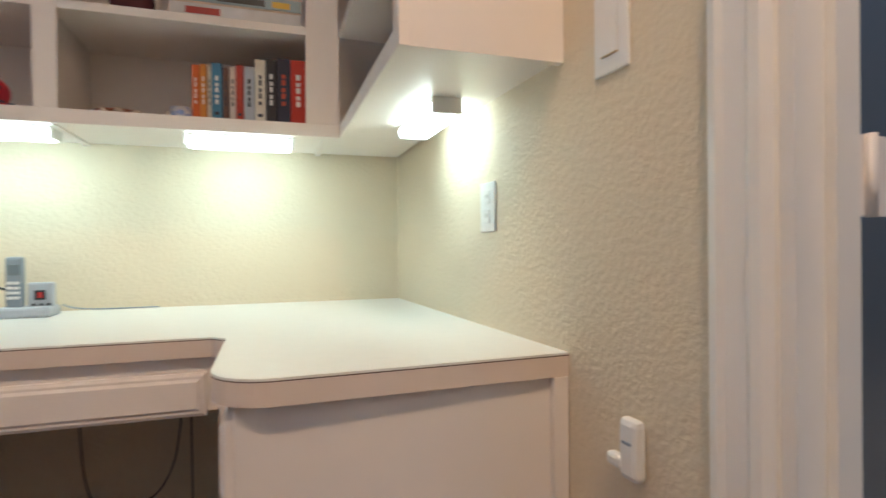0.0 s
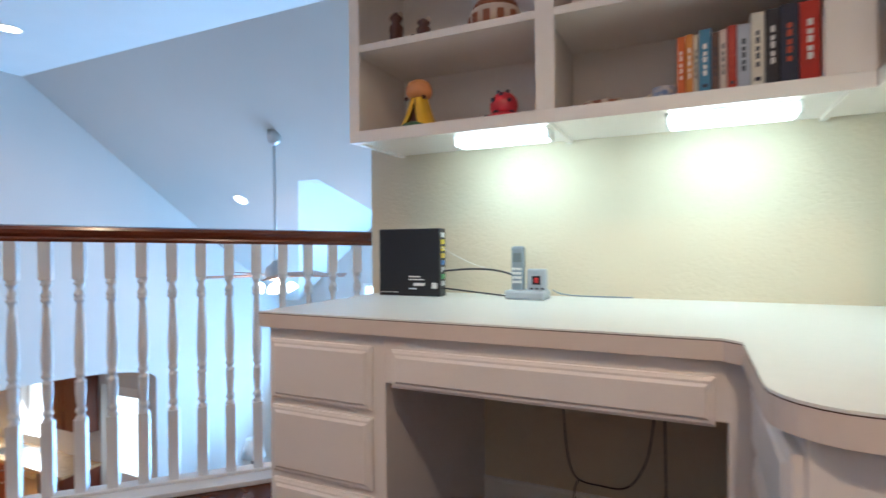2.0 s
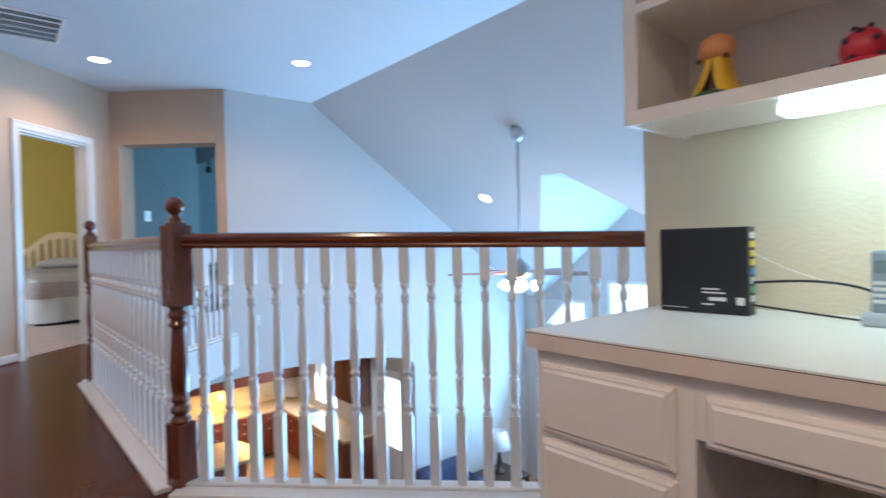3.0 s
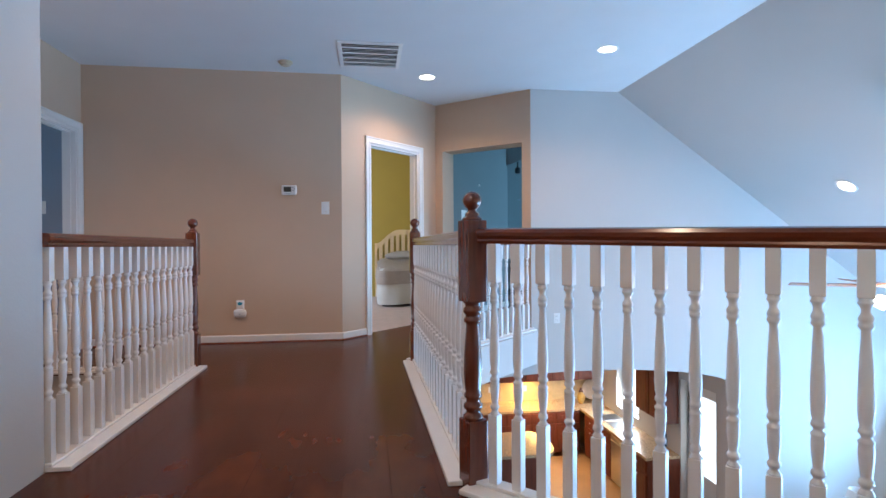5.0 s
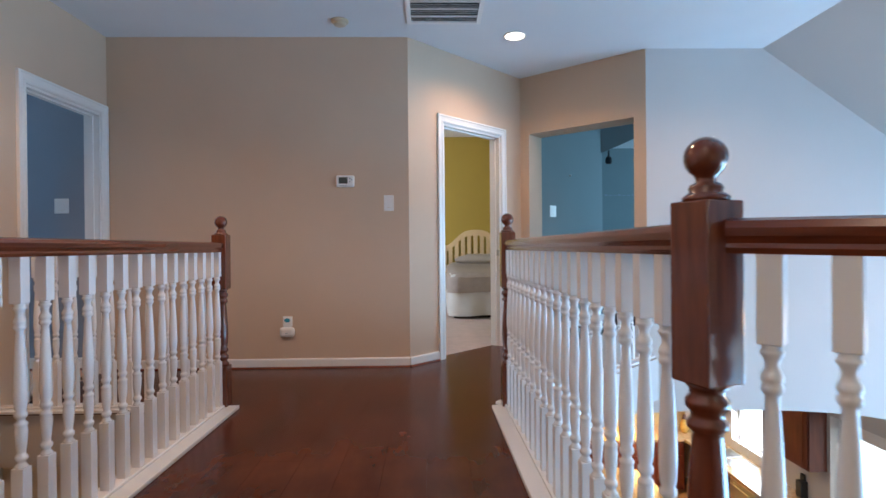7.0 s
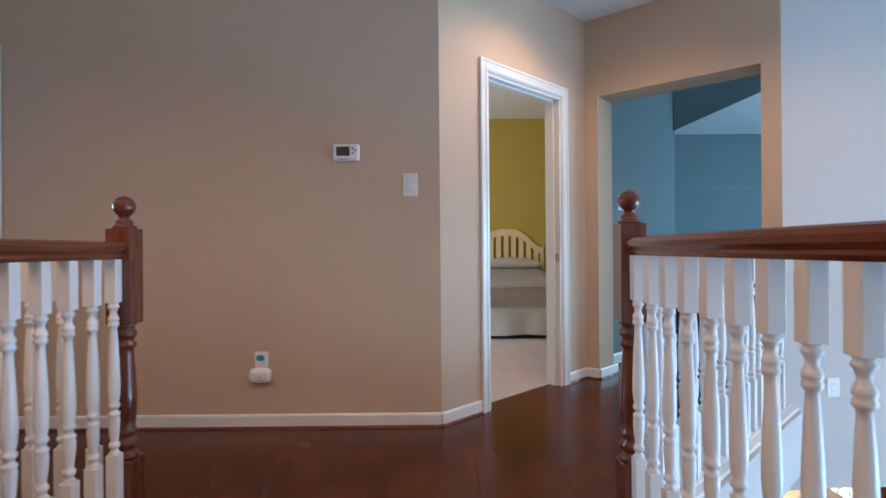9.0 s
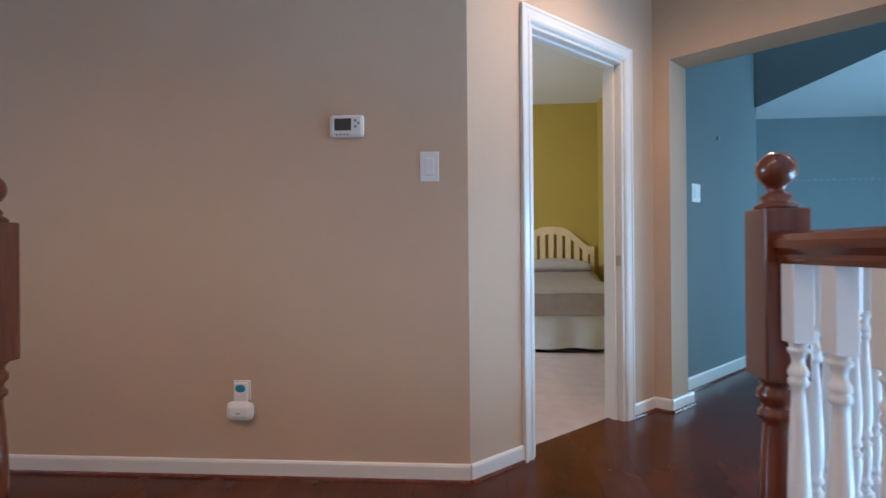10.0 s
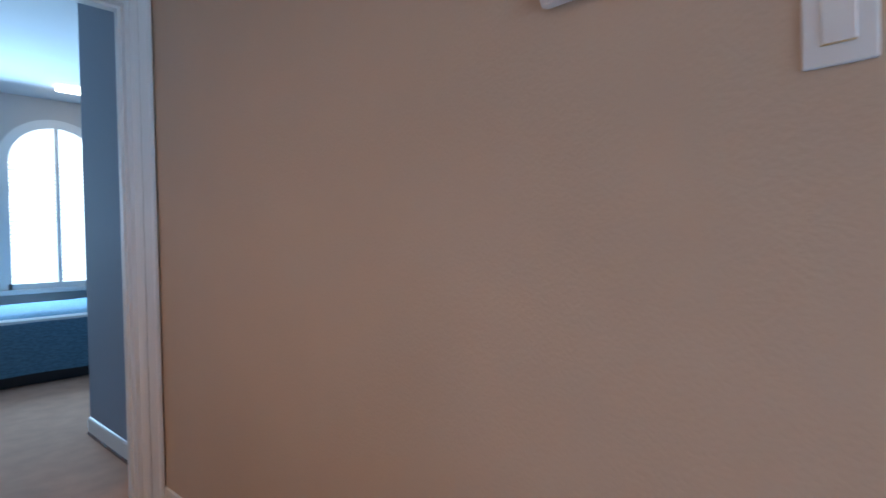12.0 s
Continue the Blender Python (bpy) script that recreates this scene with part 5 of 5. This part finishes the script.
part("base", lathe([(0.09, 0.0), (0.09, 0.02), (0.03, 0.05), (0.045, 0.15), (0.025, 0.28), (0.012, 0.32), (0.012, 0.42)], 16), M_DWOOD, lamp)
part("shade", lathe([(0.17, 0.36), (0.10, 0.62), (0.098, 0.62), (0.168, 0.36)], 20), M_PLASTIC, lamp, "white tapered shade")

# ---- kitchen below ----
M_CHERRYCAB = material("cherry_cabinet", (0.145, 0.038, 0.020), 0.45, vary=0.25, scale=3, stretch=(6, 6, 1), second=(0.085, 0.023, 0.013), spec=0.3)
M_GRANITE = material("granite", (0.48, 0.34, 0.20), 0.25, vary=0.4, scale=60, second=(0.28, 0.19, 0.11), contrast=0.3)
M_SPLASH = material("backsplash", (0.58, 0.44, 0.23), 0.45, vary=0.15, scale=8)
KZ = LOW + 0.91


def base_cabinet(x0, x1, y0, y1, face, label):
    """Cherry base unit; face 'x+' or 'y-' tells which way its front looks."""
    c = empty("base_cabinet", Matrix.Translation((x0, y0, LOW)), label, "cabinet", "kitchen base cabinets")
    w, d = x1 - x0, y1 - y0
    part("body", cube(0, w, 0, d, 0.09, 0.87), M_CHERRYCAB, c)
    fx = face == "x+"
    run = d if fx else w
    n = max(1, round(run / 0.48))
    for k in range(n):
        a, b = run * k / n + 0.02, run * (k + 1) / n - 0.02
        for z0, z1, nm in ((0.14, 0.64, "door"), (0.68, 0.84, "drawer")):
            bm = cube(w, w + 0.02, a, b, z0, z1, 0.006) if fx else cube(a, b, -0.02, 0, z0, z1, 0.006)
            f = part(nm, bm, M_CHERRYCAB, c)
            mid = (a + b) / 2
            kp = (w + 0.03, mid, 0.76 if nm == "drawer" else 0.58) if fx else (mid, -0.03, 0.76 if nm == "drawer" else 0.58)
            part("knob", ball(kp, 0.016, segs=8), M_STEEL, f)
            bm2 = cube(w + 0.02, w + 0.026, a + 0.06, b - 0.06, z0 + 0.05, z1 - 0.05, 0.004) if fx else cube(a + 0.06, b - 0.06, -0.026, -0.02, z0 + 0.05, z1 - 0.05, 0.004)
            part("panel", bm2, M_CHERRYCAB, f)
    return c


for a, b in ((2.2, 3.2), (3.2, 4.4), (4.4, 5.84)):
    base_cabinet(-10.2, -9.58, a, b, "x+", "cherry kitchen base cabinets along the back wall")
base_cabinet(-9.4, -8.3, 5.87, 6.48, "y-", "cherry sink base cabinet under the window")
base_cabinet(-7.68, -7.15, 5.87, 6.48, "y-", "cherry base cabinet at the counter end")
dwash = empty("dishwasher", Matrix.Translation((-8.3, 5.87, LOW)), "stainless steel dishwasher between cabinets", "dishwasher")
part("body", cube(0.01, 0.61, 0.0, 0.6, 0.09, 0.87), M_STEEL, dwash)
part("door", cube(0.015, 0.605, -0.025, 0.0, 0.12, 0.86, 0.005), M_STEEL, dwash)
part("handle", cube(0.06, 0.56, -0.06, -0.04, 0.77, 0.80, 0.006), M_STEEL, dwash)
ctr = tagged(part("countertop", prism([(-10.2, 2.2), (-9.55, 2.2), (-9.55, 5.84), (-7.14, 5.84), (-7.14, 6.49), (-10.2, 6.49)], KZ - 0.04, KZ), M_GRANITE), "tan granite L-shaped kitchen countertop", "countertop")
sink = empty("kitchen_sink", Matrix.Translation((-8.75, 6.14, KZ)), "double stainless sink set in the counter", "sink")
for s in (-1, 1):
    part("bowl", cube(s * 0.20 - 0.17, s * 0.20 + 0.17, -0.19, 0.19, 0.0, 0.006, 0.003), M_STEEL, sink)
    # bowls are flat; darker steel paints the shade of their depth
    part("bowl_floor", cube(s * 0.20 - 0.15, s * 0.20 + 0.15, -0.17, 0.17, 0.006, 0.009), material("sink_shade", (0.25, 0.27, 0.29), 0.35, metal=1.0), sink)
fau = empty("faucet", Matrix.Translation((-8.75, 6.39, KZ)), "chrome gooseneck faucet behind the sink", "faucet")
fb = part("faucet_base", lathe([(0.03, 0.0), (0.022, 0.02), (0.014, 0.05), (0.012, 0.08)], 12), M_STEEL, fau)
tube([(0, 0, 0.06), (0, 0, 0.22), (0, -0.02, 0.30), (0, -0.10, 0.32), (0, -0.15, 0.27), (0, -0.16, 0.22)], 0.010, "spout", M_STEEL, fau)
island = empty("kitchen_island", Matrix.Translation((-8.0, 3.85, LOW)), "cherry kitchen island with a granite top", "island")
part("body", cube(-0.40, 0.40, -0.9, 0.62, 0.0, 0.87), M_CHERRYCAB, island)
isl = [(0.50 * math.cos(a) if abs(math.cos(a)) > 0 else 0, 0.62 + 0.22 * math.sin(a)) for a in [math.pi * k / 12 for k in range(13)]]
part("countertop", prism([(-0.50, -1.0), (0.50, -1.0)] + isl, 0.87, 0.91), M_GRANITE, island, "granite top with a rounded end")
structure("wall_kitchen_back", cube(-10.35, -10.21, -0.5, 6.62, LOW, -0.3), M_SPLASH, "tan tiled kitchen back wall", "wall")
structure("wall_kitchen_side", wall_mesh((XW - 0.16, 6.5), (-10.21, 6.5), -0.12, LOW, -0.3, [(0.42, 1.22, LOW, -1.0), (2.45, 3.25, -2.0, -1.05)]), M_VAULT, "pale kitchen wall with a window and a glass door", "wall")
structure("wall_kitchen_near", cube(-10.3, XW - 0.16, -0.6, -0.5, LOW, -0.3), M_HALL, "taupe kitchen end wall", "wall")
structure("ceiling_kitchen", cube(-10.3, XW - 0.16, -0.6, 6.6, -0.34, -0.31), M_CEIL, "white kitchen ceiling", "ceiling")
kw = empty("window_4", Matrix.Translation((-8.76, 6.5, -1.525)), "white kitchen window over the sink", "window", kind="structure")
part("pane", cube(-0.40, 0.40, 0.06, 0.065, -0.475, 0.475), M_SKYPANE, kw)
for s in (-1, 1):
    part("side_frame", cube(s * 0.36, s * 0.44, -0.015, 0.05, -0.53, 0.53), M_TRIM, kw)
    part("rail_frame", cube(-0.36, 0.36, -0.015, 0.05, s * 0.475 - 0.03, s * 0.475 + 0.03), M_TRIM, kw)
kd = empty("door_4", Matrix.Translation((-6.73, 6.5, LOW)), "white kitchen door with a tall bright glass pane", "door", kind="structure")
bm = bmesh.new()
for b in ((-0.40, -0.28, 0.0, 2.03), (0.28, 0.40, 0.0, 2.03), (-0.28, 0.28, 0.0, 0.75), (-0.28, 0.28, 1.86, 2.03)):
    box(bm, b[0], b[1], 0.02, 0.06, b[2], b[3])
part("leaf", bm, M_TRIM, kd)
part("pane", cube(-0.28, 0.28, 0.04, 0.045, 0.75, 1.86), M_SKYPANE, kd)
for s in (-1, 1):
    part("casing_leg", cube(s * 0.40, s * 0.48, -0.02, 0.0, 0.0, 2.13, 0.004), M_TRIM, kd)
part("casing_head", cube(-0.40, 0.40, -0.02, 0.0, 2.05, 2.13, 0.004), M_TRIM, kd)
part("knob", ball((-0.34, 0.0, 0.95), 0.03, segs=10), M_BRASS, kd)
part("deadbolt", ball((-0.34, 0.005, 1.10), 0.02, segs=10), M_BRASS, kd)


def kitchen_upper(x0, x1, y0, y1, z0, z1, face, n, label):
    c = empty("wall_cabinet", Matrix.Translation((x0, y0, z0)), label, "cabinet", "kitchen wall cabinets")
    w, d, h = x1 - x0, y1 - y0, z1 - z0
    part("body", cube(0, w, 0, d, 0, h), M_CHERRYCAB, c)
    run = d if face == "x+" else w
    for k in range(n):
        a, b = run * k / n + 0.015, run * (k + 1) / n - 0.015
        dr = part("door", cube(w, w + 0.02, a, b, 0.02, h - 0.02, 0.006) if face == "x+" else cube(a, b, -0.02, 0, 0.02, h - 0.02, 0.006), M_CHERRYCAB, c)
        part("panel", cube(w + 0.02, w + 0.026, a + 0.06, b - 0.06, 0.08, h - 0.08, 0.004) if face == "x+" else cube(a + 0.06, b - 0.06, -0.026, -0.02, 0.08, h - 0.08, 0.004), M_CHERRYCAB, dr)


kitchen_upper(-8.05, -7.18, 6.17, 6.49, -1.68, -0.62, "y-", 2, "cherry wall cabinets beside the kitchen window")
kitchen_upper(-10.2, -9.87, 2.2, 6.45, -1.68, -0.62, "x+", 8, "cherry wall cabinets along the kitchen back wall")
area_lamp("kitchen_under_lamp", (-10.0, 4.9, -1.70), (-10.05, 4.9, -2.6), 0.2, 3.0, 62, (1.0, 0.55, 0.14))
area_lamp("kitchen_daylight", (-8.76, 6.43, -1.5), (-8.6, 4.0, -2.6), 0.7, 0.9, 52, (0.95, 0.97, 1.0))
# added warm fill under the kitchen ceiling, without any fixture
area_lamp("kitchen_fill_lamp", (-8.2, 4.2, -0.36), (-8.2, 4.2, -3), 1.2, 0.3, 15, WARM)
M_STRAW = material("gold_pottery", (0.50, 0.32, 0.08), 0.4, vary=0.3, scale=20)
for y, r, lab in ((5.98, 0.075, "small gold pottery jar before a plate on the counter"),):
    j = tagged(part("pottery_jar", lathe([(r * 0.6, 0.0), (r, 0.08), (r * 0.95, 0.16), (r * 0.55, 0.20), (r * 0.6, 0.23)], 14), M_STRAW, at=Matrix.Translation((-9.86, y, KZ))), lab, "jar")
    part("lid", lathe([(r * 0.65, 0.23), (r * 0.4, 0.26), (0.02, 0.28), (0.025, 0.30), (0.005, 0.31)], 12), M_BROWN, j)
pl = tagged(part("display_plate", lathe([(0.06, 0.0), (0.12, 0.01), (0.19, 0.03), (0.19, 0.035), (0.11, 0.018)], 24), M_STRAW, at=Matrix.Translation((-10.1, 6.29, KZ + 0.20)) @ Matrix.Rotation(radians(75), 4, "Y")), "round gold plate standing against the backsplash", "plate")
part("rim", lathe([(0.185, 0.028), (0.20, 0.034), (0.20, 0.038), (0.185, 0.036)], 24), M_BONE, pl)
part("centre", lathe([(0.002, 0.004), (0.11, 0.014), (0.108, 0.021), (0.002, 0.012)], 24), M_BROWN, pl, "dark brown painted centre")
for y in (4.9, 4.2):
    tagged(part("wall_outlet", cube(-10.21, -10.20, y, y + 0.08, -1.95, -1.84), M_PLASTIC), "white outlet on the tan backsplash", "outlet")
knives = empty("knife_block", Matrix.Translation((-7.55, 6.36, KZ)), "black knife block near the counter end", "knife block")
part("block", cube(-0.05, 0.05, -0.07, 0.07, 0.0, 0.20, 0.01), M_BLACK, knives)
for k in range(3):
    part("handle", cube(-0.035 + 0.025 * k, -0.02 + 0.025 * k, -0.02, 0.01, 0.20, 0.28, 0.003), M_BLACK, knives)


# ---- floor planks ----
def clip(poly, nx, ny, c):
    """The part of a convex polygon with nx*x + ny*y <= c."""
    out = []
    for k in range(len(poly)):
        a, b = poly[k], poly[(k + 1) % len(poly)]
        da, db = nx * a[0] + ny * a[1] - c, nx * b[0] + ny * b[1] - c
        if da <= 0:
            out.append(a)
        if da * db < 0:
            f = da / (da - db)
            out.append((a[0] + f * (b[0] - a[0]), a[1] + f * (b[1] - a[1])))
    return out


ta, tb = along(INNER, CORNER, DOOR_S[0] + 0.02), along(INNER, CORNER, DOOR_S[1] - 0.02)
off = (-0.072, -0.072)
REGIONS = [[(-4.35, 0.46), (1.317, 0.46), (1.247, 2.25), (-4.35, 2.25)],
           [(-2.03, 2.25), (1.247, 2.25), (1.203, 3.385), (-0.89, 3.385)],
           [(-0.594, 3.385), (-0.594, 3.68), (-0.89, 3.385)],
           [(-5.49, -0.98), (-4.35, -0.98), (-4.35, 1.59), (-5.49, 1.59)],
           [(-5.49, 1.59), (-4.35, 1.59), (-4.35, 2.25), (-5.75, 3.69), (-6.595, 2.71)],
           [(-6.595, 2.71), (-5.75, 3.69), (-5.93, 3.93), (-6.86, 3.03)],
           [ta, (ta[0] + off[0], ta[1] + off[1]), (tb[0] + off[0], tb[1] + off[1]), tb]]
floor_ob = bpy.data.objects["floor"]
PW, PL = 0.195, 1.26
rng = random.Random(4)
row = -14
while row < 14:
    y0 = 1.745 + PW * row
    x = -8.0 + rng.random() * PL
    while x < 1.3:
        for reg in REGIONS:
            q = reg
            for nx, ny, c in ((1, 0, x + PL - 0.0004), (-1, 0, -x - 0.0004), (0, 1, y0 + PW - 0.0004), (0, -1, -y0 - 0.0004)):
                q = clip(q, nx, ny, c) if len(q) >= 3 else []
            if len(q) >= 3:
                area = sum(q[k][0] * q[(k + 1) % len(q)][1] - q[(k + 1) % len(q)][0] * q[k][1] for k in range(len(q))) / 2
                if abs(area) > 0.0004:
                    if area < 0:
                        q = q[::-1]
                    part("plank", prism(q, -0.012, 0.0), M_PLANK, floor_ob)
        x += PL
    row += 1
